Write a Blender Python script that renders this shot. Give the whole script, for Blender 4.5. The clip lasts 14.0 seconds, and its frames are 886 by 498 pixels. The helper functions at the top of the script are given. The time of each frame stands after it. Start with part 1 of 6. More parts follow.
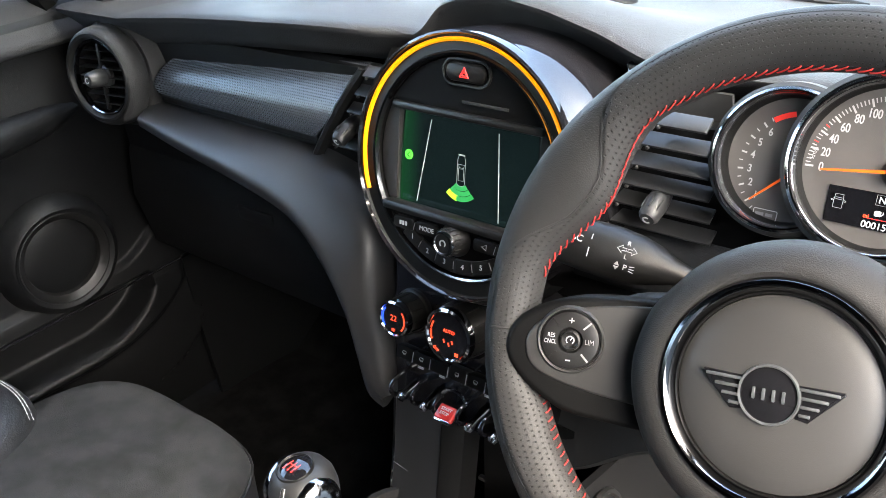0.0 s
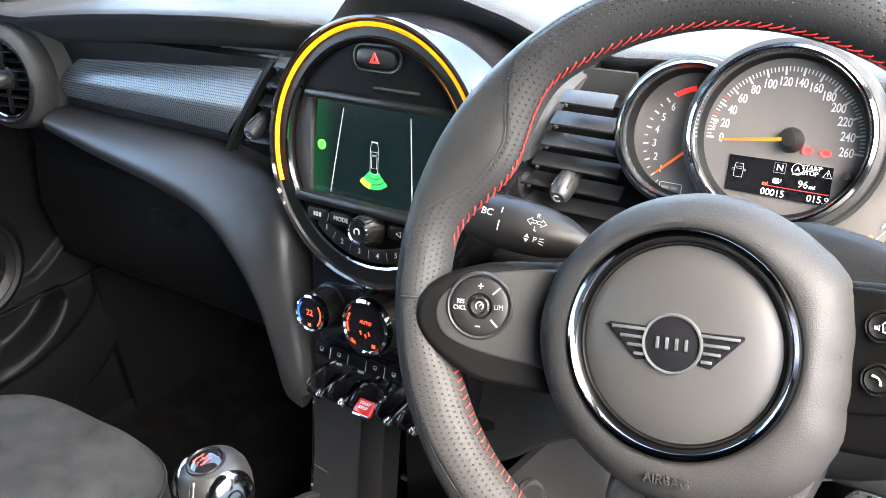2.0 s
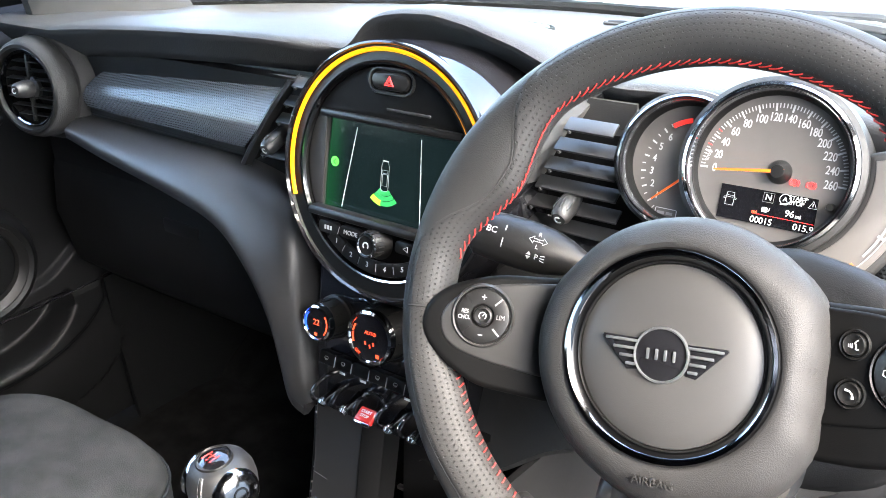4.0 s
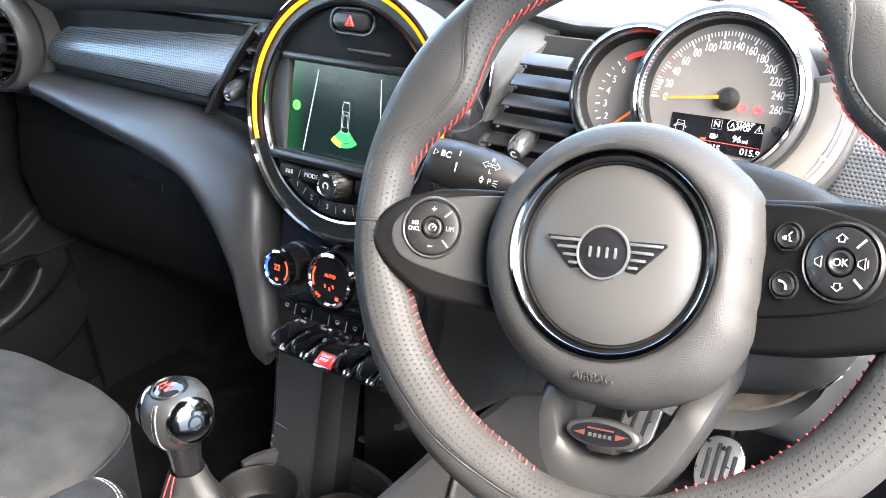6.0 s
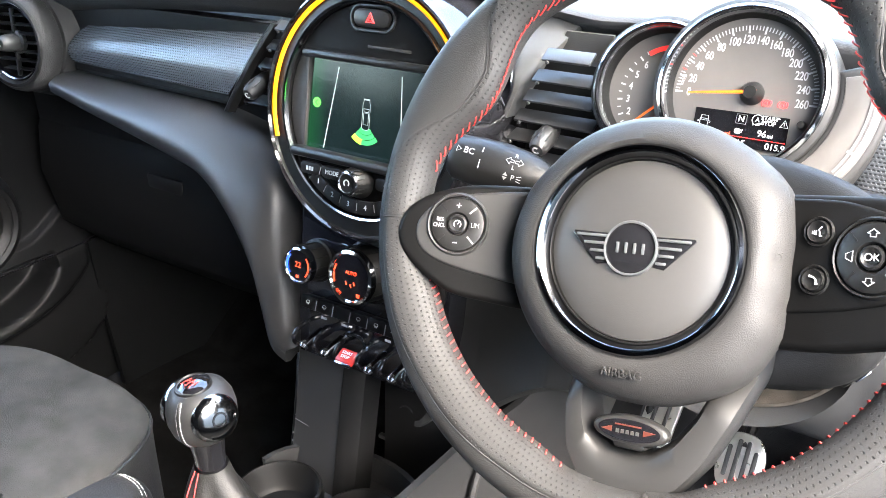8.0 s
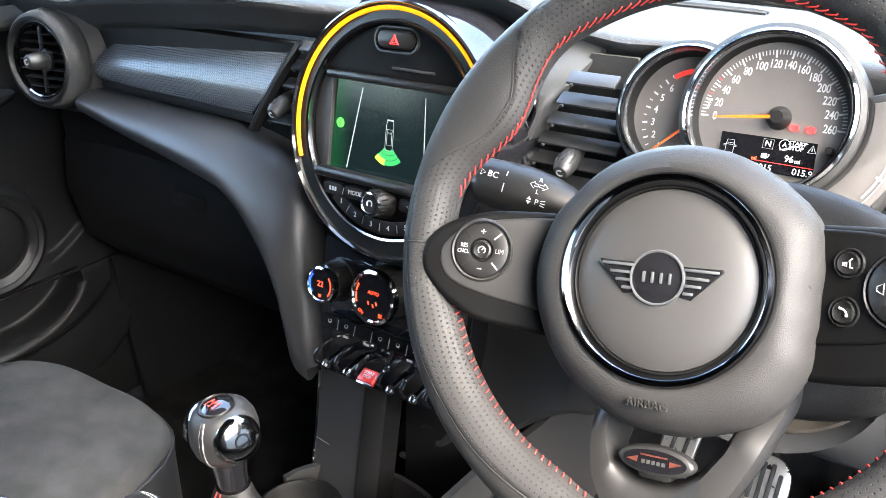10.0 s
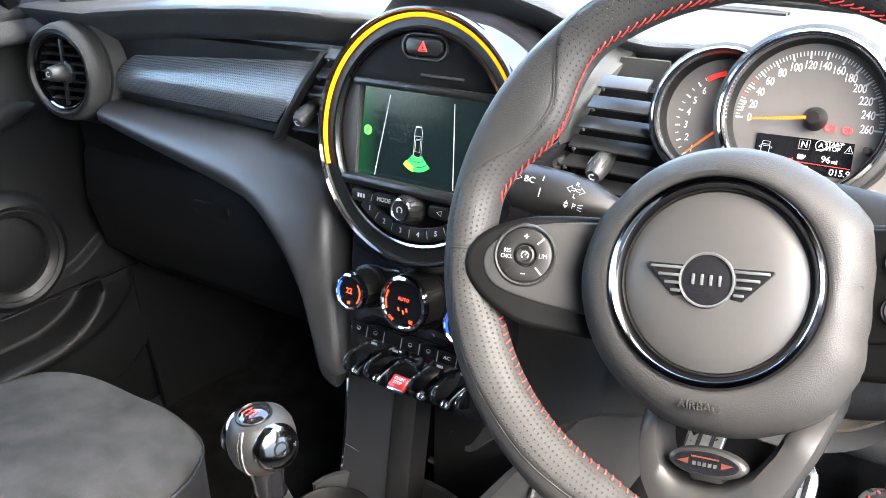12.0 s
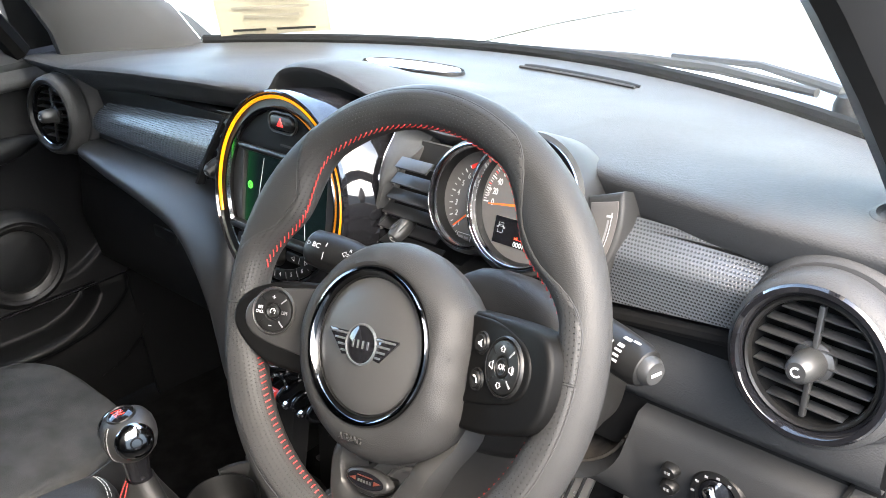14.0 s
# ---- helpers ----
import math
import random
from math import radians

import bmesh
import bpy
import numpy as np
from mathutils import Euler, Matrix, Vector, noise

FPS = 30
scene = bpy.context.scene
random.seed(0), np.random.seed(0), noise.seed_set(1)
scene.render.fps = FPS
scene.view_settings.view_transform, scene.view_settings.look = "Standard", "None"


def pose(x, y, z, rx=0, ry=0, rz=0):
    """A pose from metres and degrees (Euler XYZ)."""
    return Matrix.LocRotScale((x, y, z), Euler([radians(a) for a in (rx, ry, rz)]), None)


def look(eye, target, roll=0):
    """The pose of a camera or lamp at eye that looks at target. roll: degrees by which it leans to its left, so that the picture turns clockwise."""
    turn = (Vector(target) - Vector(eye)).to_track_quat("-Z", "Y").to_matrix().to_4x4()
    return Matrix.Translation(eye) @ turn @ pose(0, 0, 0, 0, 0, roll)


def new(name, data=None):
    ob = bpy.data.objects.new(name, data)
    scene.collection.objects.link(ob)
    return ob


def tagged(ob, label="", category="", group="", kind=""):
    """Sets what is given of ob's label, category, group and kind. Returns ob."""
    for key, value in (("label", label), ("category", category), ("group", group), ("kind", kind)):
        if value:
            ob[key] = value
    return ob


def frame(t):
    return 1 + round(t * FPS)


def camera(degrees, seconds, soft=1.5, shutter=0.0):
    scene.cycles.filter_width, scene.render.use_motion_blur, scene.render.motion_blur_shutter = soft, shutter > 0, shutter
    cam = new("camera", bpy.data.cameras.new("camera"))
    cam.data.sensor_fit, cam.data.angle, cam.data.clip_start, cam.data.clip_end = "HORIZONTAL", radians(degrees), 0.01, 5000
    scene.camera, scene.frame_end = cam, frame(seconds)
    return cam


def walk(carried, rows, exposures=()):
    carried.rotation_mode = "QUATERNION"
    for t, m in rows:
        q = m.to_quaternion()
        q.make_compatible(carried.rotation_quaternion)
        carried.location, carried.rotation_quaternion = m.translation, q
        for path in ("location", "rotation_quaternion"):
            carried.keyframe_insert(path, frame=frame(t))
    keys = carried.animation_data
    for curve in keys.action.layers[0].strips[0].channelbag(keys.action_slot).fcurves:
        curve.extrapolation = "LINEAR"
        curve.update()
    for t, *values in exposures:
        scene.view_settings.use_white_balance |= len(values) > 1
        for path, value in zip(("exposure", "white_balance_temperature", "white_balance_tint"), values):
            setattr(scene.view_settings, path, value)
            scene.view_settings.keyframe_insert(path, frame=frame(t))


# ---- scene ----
cam = camera(54.0, 14.0, soft=0.9)
PATH = [
    (0, (0.459, -0.365, 0.949), (-0.711, 0.935, -0.021), -5.8),
    (0.5, (0.426, -0.389, 0.95), (-0.657, 0.982, -0.023), -4.2),
    (1, (0.428, -0.386, 0.957), (-0.64, 1.007, -0.002), -3.7),
    (1.5, (0.424, -0.375, 0.939), (-0.649, 1.042, 0.024), -4.2),
    (2, (0.476, -0.369, 0.911), (-0.583, 1.056, -0.009), -4.4),
    (2.5, (0.489, -0.375, 0.923), (-0.573, 1.049, 0.003), -4.4),
    (2.7, (0.491, -0.384, 0.924), (-0.574, 1.039, 0.008), -4.1),
    (4.8, (0.492, -0.402, 0.91), (-0.566, 1.067, 0.059), -1.4),
    (5, (0.492, -0.401, 0.906), (-0.562, 1.072, 0.057), -1.2),
    (5.5, (0.495, -0.396, 0.901), (-0.544, 1.091, 0.059), -1.0),
    (6, (0.525, -0.418, 0.867), (-0.508, 1.065, 0.011), -1.1),
    (6.5, (0.519, -0.417, 0.865), (-0.52, 1.059, 0.005), -1.4),
    (7, (0.52, -0.423, 0.864), (-0.525, 1.048, 0.001), -1.5),
    (7.5, (0.52, -0.423, 0.866), (-0.528, 1.047, 0.004), -1.6),
    (8, (0.518, -0.423, 0.867), (-0.536, 1.042, 0.005), -1.7),
    (10.5, (0.512, -0.418, 0.877), (-0.587, 1.029, 0.041), -2.0),
    (11, (0.514, -0.416, 0.876), (-0.588, 1.03, 0.043), -2.1),
    (11.5, (0.506, -0.425, 0.879), (-0.603, 1.017, 0.047), -2.7),
    (12, (0.491, -0.438, 0.879), (-0.608, 1.012, 0.048), -2.9),
    (12.5, (0.493, -0.437, 0.883), (-0.605, 1.013, 0.053), -3.4),
    (13, (0.51, -0.43, 0.879), (-0.589, 1.018, 0.044), -4.0),
    (13.3, (0.554, -0.421, 0.879), (-0.536, 1.038, 0.053), -4.0),
    (13.5, (0.606, -0.394, 0.884), (-0.52, 1.03, 0.044), -4.2),
    (13.6, (0.636, -0.389, 0.893), (-0.519, 1.014, 0.057), -4.2),
    (13.7, (0.665, -0.382, 0.906), (-0.509, 1.007, 0.074), -4.0),
    (13.8, (0.703, -0.368, 0.928), (-0.507, 0.985, 0.088), -3.9),
    (13.9, (0.745, -0.362, 0.955), (-0.5, 0.961, 0.12), -3.6),
    (14, (0.791, -0.355, 0.99), (-0.488, 0.929, 0.146), -3.8),
]
walk(cam, [(t, look(eye, target, roll)) for t, eye, target, roll in PATH], [(0, 4.71, 6950, 8), (0.4, 5.33, 6950, 8), (1, 5.44, 6950, 8), (1.5, 4.94, 6850, 8), (2, 5.38, 6750, 8), (2.5, 5.71, 6750, 8), (5, 5.16, 6650, 8), (5.6, 5.31, 6650, 8), (6.2, 5.94, 6700, 8), (8.2, 5.65, 6700, 8), (10.4, 5.38, 6700, 8), (11.5, 5.5, 6700, 8), (13, 5.7, 6750, 8), (13.6, 5.20, 6750, 8), (14, 4.7, 6850, 8)])

# ---- world and light ----
world = bpy.data.worlds.new("world")
scene.world = world
world.use_nodes = True
wn = world.node_tree
sky = wn.nodes.new("ShaderNodeTexSky")
sky.sky_type, sky.sun_disc = "NISHITA", False
sky.sun_elevation, sky.sun_rotation = radians(46), radians(108)
sky.air_density, sky.dust_density = 1.0, 3.0
wn.links.new(sky.outputs[0], wn.nodes["Background"].inputs[0])
wn.nodes["Background"].inputs[1].default_value = 0.14
sun = new("sun", bpy.data.lights.new("sun", "SUN"))
sun.data.energy, sun.data.angle, sun.data.color = 0.42, radians(50), (1.0, 0.985, 0.97)
sun.matrix_world = look((6.3, -2.05, 6.86), (0, 0, 0))

# ---- materials ----

GLOW = 0.085  # level of the lit displays against daylight


def material(name, color, rough=0.5, metal=0.0, grain=0.0, scale=900.0, vary=0.0, vary_scale=9.0, coat=0.0, emit=0.0, spec=0.5, cells=False, rough_vary=0.0):
    m = bpy.data.materials.new(name)
    m.use_nodes = True
    nt = m.node_tree
    b = nt.nodes["Principled BSDF"]
    c = (*color, 1.0)
    b.inputs["Base Color"].default_value = c
    b.inputs["Roughness"].default_value = rough
    b.inputs["Metallic"].default_value = metal
    b.inputs["Coat Weight"].default_value = coat
    b.inputs["Coat Roughness"].default_value = 0.04
    b.inputs["Specular IOR Level"].default_value = spec
    if emit:
        b.inputs["Emission Color"].default_value = c
        b.inputs["Emission Strength"].default_value = emit * GLOW
    tc = nt.nodes.new("ShaderNodeTexCoord")
    if vary or rough_vary:
        n1 = nt.nodes.new("ShaderNodeTexNoise")
        n1.inputs["Scale"].default_value, n1.inputs["Detail"].default_value = vary_scale, 7
        nt.links.new(tc.outputs["Object"], n1.inputs["Vector"])
        if vary:
            mix = nt.nodes.new("ShaderNodeMix")
            mix.data_type = "RGBA"
            mix.inputs["A"].default_value = tuple(v * (1 - vary) for v in color) + (1,)
            mix.inputs["B"].default_value = tuple(min(1, v * (1 + vary)) for v in color) + (1,)
            fac = n1.outputs["Fac"]
            if vary >= 0.3:
                spread = nt.nodes.new("ShaderNodeMapRange")
                spread.inputs["From Min"].default_value, spread.inputs["From Max"].default_value = 0.36, 0.64
                nt.links.new(fac, spread.inputs["Value"])
                fac = spread.outputs["Result"]
            nt.links.new(fac, mix.inputs["Factor"])
            nt.links.new(mix.outputs["Result"], b.inputs["Base Color"])
        if rough_vary:
            mr = nt.nodes.new("ShaderNodeMapRange")
            mr.inputs["From Min"].default_value, mr.inputs["From Max"].default_value = 0.3, 0.7
            mr.inputs["To Min"].default_value, mr.inputs["To Max"].default_value = max(0.02, rough - rough_vary), min(1, rough + rough_vary)
            nt.links.new(n1.outputs["Fac"], mr.inputs["Value"])
            nt.links.new(mr.outputs["Result"], b.inputs["Roughness"])
    if grain:
        tex = nt.nodes.new("ShaderNodeTexVoronoi" if cells else "ShaderNodeTexNoise")
        tex.inputs["Scale"].default_value = scale
        if cells:
            tex.feature = "SMOOTH_F1"
        else:
            tex.inputs["Detail"].default_value = 3
        nt.links.new(tc.outputs["Object"], tex.inputs["Vector"])
        bump = nt.nodes.new("ShaderNodeBump")
        bump.inputs["Strength"].default_value = grain
        bump.inputs["Distance"].default_value = 0.0006
        nt.links.new(tex.outputs[0], bump.inputs["Height"])
        nt.links.new(bump.outputs["Normal"], b.inputs["Normal"])
    return m


def dotted(m, pitch_u, pitch_v, radius, hole, stagger=True, depth=1.0, squash=1.0):
    """Rows of small round holes on a surface whose UV map is in metres."""
    nt = m.node_tree
    b = nt.nodes["Principled BSDF"]
    uv = nt.nodes.new("ShaderNodeUVMap")
    sep = nt.nodes.new("ShaderNodeSeparateXYZ")
    nt.links.new(uv.outputs[0], sep.inputs[0])

    def mth(op, a, c=None):
        n = nt.nodes.new("ShaderNodeMath")
        n.operation = op
        for i, v in enumerate((a, c)):
            if v is None:
                continue
            if isinstance(v, (int, float)):
                n.inputs[i].default_value = v
            else:
                nt.links.new(v, n.inputs[i])
        return n.outputs[0]

    row = mth("DIVIDE", sep.outputs[1], pitch_v)
    col = mth("DIVIDE", sep.outputs[0], pitch_u)
    if stagger:
        odd = mth("MULTIPLY", mth("MODULO", mth("FLOOR", row), 2.0), 0.5)
        col = mth("ADD", col, odd)
    fx = mth("MULTIPLY", mth("SUBTRACT", mth("FRACT", col), 0.5), pitch_u * squash)
    fy = mth("MULTIPLY", mth("SUBTRACT", mth("FRACT", row), 0.5), pitch_v)
    dist = mth("SQRT", mth("ADD", mth("MULTIPLY", fx, fx), mth("MULTIPLY", fy, fy)))
    ramp = nt.nodes.new("ShaderNodeMapRange")
    ramp.interpolation_type = "SMOOTHSTEP"
    ramp.inputs["From Min"].default_value, ramp.inputs["From Max"].default_value = radius * 0.6, radius * 1.25
    nt.links.new(dist, ramp.inputs["Value"])
    mix = nt.nodes.new("ShaderNodeMix")
    mix.data_type = "RGBA"
    mix.inputs["A"].default_value = (*hole, 1)
    old = b.inputs["Base Color"]
    if old.is_linked:
        nt.links.new(old.links[0].from_socket, mix.inputs["B"])
    else:
        mix.inputs["B"].default_value = old.default_value
    nt.links.new(ramp.outputs[0], mix.inputs["Factor"])
    nt.links.new(mix.outputs["Result"], b.inputs["Base Color"])
    bump = nt.nodes.new("ShaderNodeBump")
    bump.inputs["Strength"].default_value, bump.inputs["Distance"].default_value = depth, 0.0007
    nt.links.new(ramp.outputs[0], bump.inputs["Height"])
    if b.inputs["Normal"].is_linked:
        nt.links.new(b.inputs["Normal"].links[0].from_socket, bump.inputs["Normal"])
    nt.links.new(bump.outputs["Normal"], b.inputs["Normal"])
    return m


LEATHER = material("smooth leather", (0.0178, 0.0176, 0.0174), 0.54, spec=0.2, grain=0.3, scale=1300, vary=0.15, vary_scale=30, cells=True, rough_vary=0.06)
PERF = dotted(material("perforated leather", (0.0192, 0.019, 0.0188), 0.56, spec=0.22, grain=0.25, scale=1500, vary=0.15, vary_scale=30, cells=True), 0.0039, 0.0034, 0.00054, (0.004, 0.004, 0.004))
PAD = material("grained airbag cover", (0.0158, 0.0156, 0.0155), 0.54, spec=0.18, grain=0.36, scale=1600, vary=0.1, vary_scale=20, cells=True)
SATIN = material("satin dark plastic", (0.026, 0.0256, 0.0252), 0.44, spec=0.32, grain=0.1, scale=2500, vary=0.1, vary_scale=15, rough_vary=0.05)
SURROUND = material("satin grey vent surround", (0.042, 0.042, 0.0415), 0.5, spec=0.3, grain=0.1, scale=2500, vary=0.08, vary_scale=15, rough_vary=0.05)
SPOKE = material("dark satin spoke plastic", (0.012, 0.0119, 0.0118), 0.45, spec=0.3, grain=0.1, scale=2500, vary=0.12, vary_scale=18, rough_vary=0.05)
SHROUD = material("charcoal shroud plastic", (0.0065, 0.0065, 0.0065), 0.55, spec=0.22, grain=0.35, scale=1300, vary=0.15, vary_scale=14)
KNEE = material("smooth satin knee trim", (0.017, 0.0173, 0.018), 0.42, spec=0.42, grain=0.2, scale=1500, vary=0.1, vary_scale=8, rough_vary=0.05)
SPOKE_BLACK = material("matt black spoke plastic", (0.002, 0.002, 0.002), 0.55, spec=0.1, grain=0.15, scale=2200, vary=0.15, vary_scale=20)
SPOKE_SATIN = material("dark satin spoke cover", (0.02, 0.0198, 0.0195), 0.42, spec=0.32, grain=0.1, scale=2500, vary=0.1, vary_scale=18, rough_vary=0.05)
SATIN_DARK = material("black satin plastic", (0.006, 0.006, 0.006), 0.4, spec=0.22, grain=0.1, scale=2500, vary=0.15, vary_scale=20, rough_vary=0.05)
DASH = material("soft dashboard skin", (0.027, 0.0273, 0.028), 0.57, spec=0.17, grain=0.5, scale=700, vary=0.1, vary_scale=6, cells=True, rough_vary=0.05)
DUSTY = material("dusty felt", (0.032, 0.028, 0.024), 0.95, spec=0.1, grain=0.8, scale=1100, vary=0.3, vary_scale=60)
HARD = material("hard grained plastic", (0.0175, 0.0176, 0.0178), 0.55, spec=0.25, grain=0.3, scale=1100, vary=0.12, vary_scale=8, rough_vary=0.06)
# Near-black base colour: the shade on the passenger door side is put into it.
DOOR_SHADED = material("shade-darkened door lining", (0.0026, 0.0028, 0.0031), 0.5, spec=0.18, grain=0.3, scale=1000, vary=0.15, vary_scale=9)
KNOB = material("charcoal rubbery plastic", (0.0145, 0.0148, 0.015), 0.45, grain=0.2, scale=2000, vary=0.15, vary_scale=40)
EMBLEM = material("dark silvered emblem", (0.075, 0.078, 0.082), 0.42, metal=0.5, vary=0.1, vary_scale=60)
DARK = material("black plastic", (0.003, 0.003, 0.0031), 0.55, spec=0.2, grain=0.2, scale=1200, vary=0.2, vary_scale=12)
FACEPLATE = material("matt black display plate", (0.002, 0.002, 0.0021), 0.6, spec=0.07, grain=0.2, scale=2000, vary=0.15, vary_scale=30)
GLOSS = material("glossy piano black", (0.006, 0.006, 0.007), 0.06, coat=0.3, rough_vary=0.02, vary_scale=40)
BEZEL = material("gauge chrome", (0.42, 0.43, 0.445), 0.1, metal=1.0, rough_vary=0.03, vary_scale=60)
CHROME = material("chrome", (0.82, 0.83, 0.85), 0.07, metal=1.0, rough_vary=0.03, vary_scale=60)
RING_CHROME = material("bright trim chrome", (0.42, 0.43, 0.45), 0.12, metal=1.0, rough_vary=0.03, vary_scale=60)
HUB_CHROME = material("polished smoked chrome", (0.125, 0.129, 0.137), 0.09, metal=1.0, rough_vary=0.05, vary_scale=60)
DISC = material("polished chrome disc", (0.3, 0.307, 0.315), 0.13, metal=1.0, rough_vary=0.03, vary_scale=90)
DARKCHROME = material("dark chrome", (0.22, 0.23, 0.25), 0.1, metal=1.0, rough_vary=0.03, vary_scale=60)
ALU = material("brushed aluminium", (0.44, 0.425, 0.39), 0.32, metal=0.85, vary=0.1, vary_scale=50, rough_vary=0.08)
RUBBER = material("black rubber", (0.012, 0.012, 0.012), 0.75, grain=0.3, scale=800)
SEAL = material("matt black seal", (0.0018, 0.0018, 0.0018), 0.8, spec=0.1, grain=0.3, scale=800, vary=0.2)
RED_THREAD = material("red thread", (0.45, 0.025, 0.022), 0.6, grain=0.4, scale=3000, vary=0.2, vary_scale=200)
WHITE_THREAD = material("pale thread", (0.62, 0.62, 0.6), 0.6, vary=0.15, vary_scale=300)
PALE_SEAM = material("grey-white thread", (0.2, 0.2, 0.195), 0.6, vary=0.6, vary_scale=500)
AMBER = material("glowing amber ring", (1.0, 0.31, 0.006), 0.3, emit=0.38)
GREEN = material("glowing green", (0.07, 0.75, 0.05), 0.4, emit=0.7)
GREEN_DIM = material("dim glowing green", (0.015, 0.2, 0.05), 0.4, emit=0.6)
LIME = material("glowing lime", (0.35, 0.9, 0.03), 0.4, emit=0.8)
SCREEN_WHITE = material("glowing screen white", (0.33, 0.36, 0.36), 0.4, emit=0.26)
RED_LED = material("glowing red segments", (1.0, 0.07, 0.025), 0.4, emit=0.5)
BLUE_LED = material("glowing blue arc", (0.02, 0.1, 1.0), 0.4, emit=0.5)
HAZARD = material("hazard red", (0.9, 0.03, 0.03), 0.4, emit=0.7)
WHITE_INK = material("white marking", (0.36, 0.36, 0.355), 0.5, vary=0.05)
GREY_INK = material("grey marking", (0.15, 0.15, 0.15), 0.5, vary=0.05)
# This ink emits a little light of its own so the red stays bright.
RED_GLOW_INK = material("self-lit red marking", (0.7, 0.03, 0.02), 0.5, emit=0.25)
FUEL_ORANGE = material("orange fuel bar", (0.45, 0.12, 0.03), 0.5, vary=0.05)
MARK_GREY = material("dull grey print", (0.022, 0.022, 0.022), 0.4, vary=0.1)
MARK_ORANGE = material("orange print", (0.045, 0.01, 0.006), 0.4, vary=0.1)
# The needle colour is given a faint glow as well.
ORANGE = material("orange needle", (0.62, 0.085, 0.003), 0.4, emit=0.2)
DIAL = material("anthracite dial face", (0.06, 0.056, 0.053), 0.45, vary=0.25, vary_scale=25, grain=0.2, scale=3000)
LCD = material("black display glass", (0.004, 0.004, 0.005), 0.15)
SCREEN = material("dark display glass", (0.002, 0.004, 0.004), 0.16, spec=0.16, emit=0.4)
sn = SCREEN.node_tree
co, sx, mt, gr, mg = (sn.nodes.new("ShaderNode" + k) for k in ("TexCoord", "SeparateXYZ", "Math", "ValToRGB", "Mix"))
sn.links.new(co.outputs["Object"], sx.inputs[0])
mt.operation, mt.inputs[1].default_value = "MULTIPLY", -1.0
sn.links.new(sx.outputs[0], mt.inputs[0])
mp = sn.nodes.new("ShaderNodeMapRange")
mp.interpolation_type = "SMOOTHSTEP"
mp.inputs["From Min"].default_value, mp.inputs["From Max"].default_value = 0.05, 0.078
sn.links.new(mt.outputs[0], mp.inputs["Value"])
mg.data_type = "RGBA"
mg.inputs["A"].default_value, mg.inputs["B"].default_value = (0.005, 0.011, 0.012, 1), (0.006, 0.06, 0.02, 1)
sn.links.new(mp.outputs[0], mg.inputs["Factor"])
sn.links.new(mg.outputs["Result"], sn.nodes["Principled BSDF"].inputs["Emission Color"])
RED_CAP = material("red switch plastic", (0.3, 0.012, 0.009), 0.25, coat=0.3)
SUEDE = material("grey suede", (0.026, 0.0265, 0.0265), 0.95, spec=0.12, grain=0.9, scale=900, vary=0.3, vary_scale=24)
SEAT_HIDE = material("seat leather", (0.014, 0.0145, 0.0155), 0.45, grain=0.5, scale=600, vary=0.12, vary_scale=14, cells=True)
GAITER = material("soft gaiter leather", (0.008, 0.0082, 0.0083), 0.5, spec=0.25, grain=0.3, scale=900, vary=0.15, vary_scale=25, cells=True)
CARPET = material("black carpet", (0.007, 0.007, 0.007), 0.95, spec=0.02, grain=1.0, scale=900, vary=0.4, vary_scale=25)
PILLAR = material("grey pillar trim", (0.015, 0.015, 0.015), 0.75, grain=0.3, scale=1500, vary=0.06, vary_scale=10)
HEADLINER = material("headliner cloth", (0.02, 0.02, 0.02), 0.9, spec=0.2, grain=0.4, scale=1500, vary=0.08, vary_scale=20)
PAPER = material("cream paper", (0.16, 0.14, 0.1), 0.8, vary=0.05, vary_scale=12)
PAPER_INK = material("grey print", (0.09, 0.08, 0.06), 0.8, vary=0.05)
CONCRETE = material("pale concrete", (0.2, 0.19, 0.17), 0.85, grain=0.5, scale=60, vary=0.15, vary_scale=0.8)
PAINT = material("pale car paint", (0.72, 0.73, 0.7), 0.2, coat=0.6, rough_vary=0.03, vary_scale=4)
PAINT_BLACK = material("black car paint", (0.01, 0.01, 0.012), 0.2, coat=0.6, vary=0.1)
TRIM = dotted(material("dimpled trim panel", (0.051, 0.055, 0.06), 0.23, vary=0.06, vary_scale=8, rough_vary=0.03), 0.0031, 0.0031, 0.00085, (0.02, 0.021, 0.023), depth=0.6, squash=0.75)

GLASS = bpy.data.materials.new("windscreen glass")
GLASS.use_nodes = True
gb = GLASS.node_tree.nodes["Principled BSDF"]
gb.inputs["Base Color"].default_value = (0.93, 0.97, 0.95, 1)
gb.inputs["Roughness"].default_value, gb.inputs["IOR"].default_value = 0.0, 1.45
gb.inputs["Transmission Weight"].default_value = 1.0

LENS = bpy.data.materials.new("gauge lens")
LENS.use_nodes = True
ln = LENS.node_tree
ln.nodes.remove(ln.nodes["Principled BSDF"])
clear, shine, fres, blend = (ln.nodes.new("ShaderNode" + k) for k in ("BsdfTransparent", "BsdfGlossy", "Fresnel", "MixShader"))
shine.inputs["Roughness"].default_value = 0.03
fres.inputs[0].default_value = 1.5
ln.links.new(fres.outputs[0], blend.inputs[0])
ln.links.new(clear.outputs[0], blend.inputs[1])
ln.links.new(shine.outputs[0], blend.inputs[2])
ln.links.new(blend.outputs[0], ln.nodes["Material Output"].inputs[0])

SLAT = material("grey slat plastic", (0.016, 0.0162, 0.0165), 0.42, vary=0.1, vary_scale=20)

# ---- mesh helpers ----
from mathutils.bvhtree import BVHTree

I4 = Matrix.Identity(4)


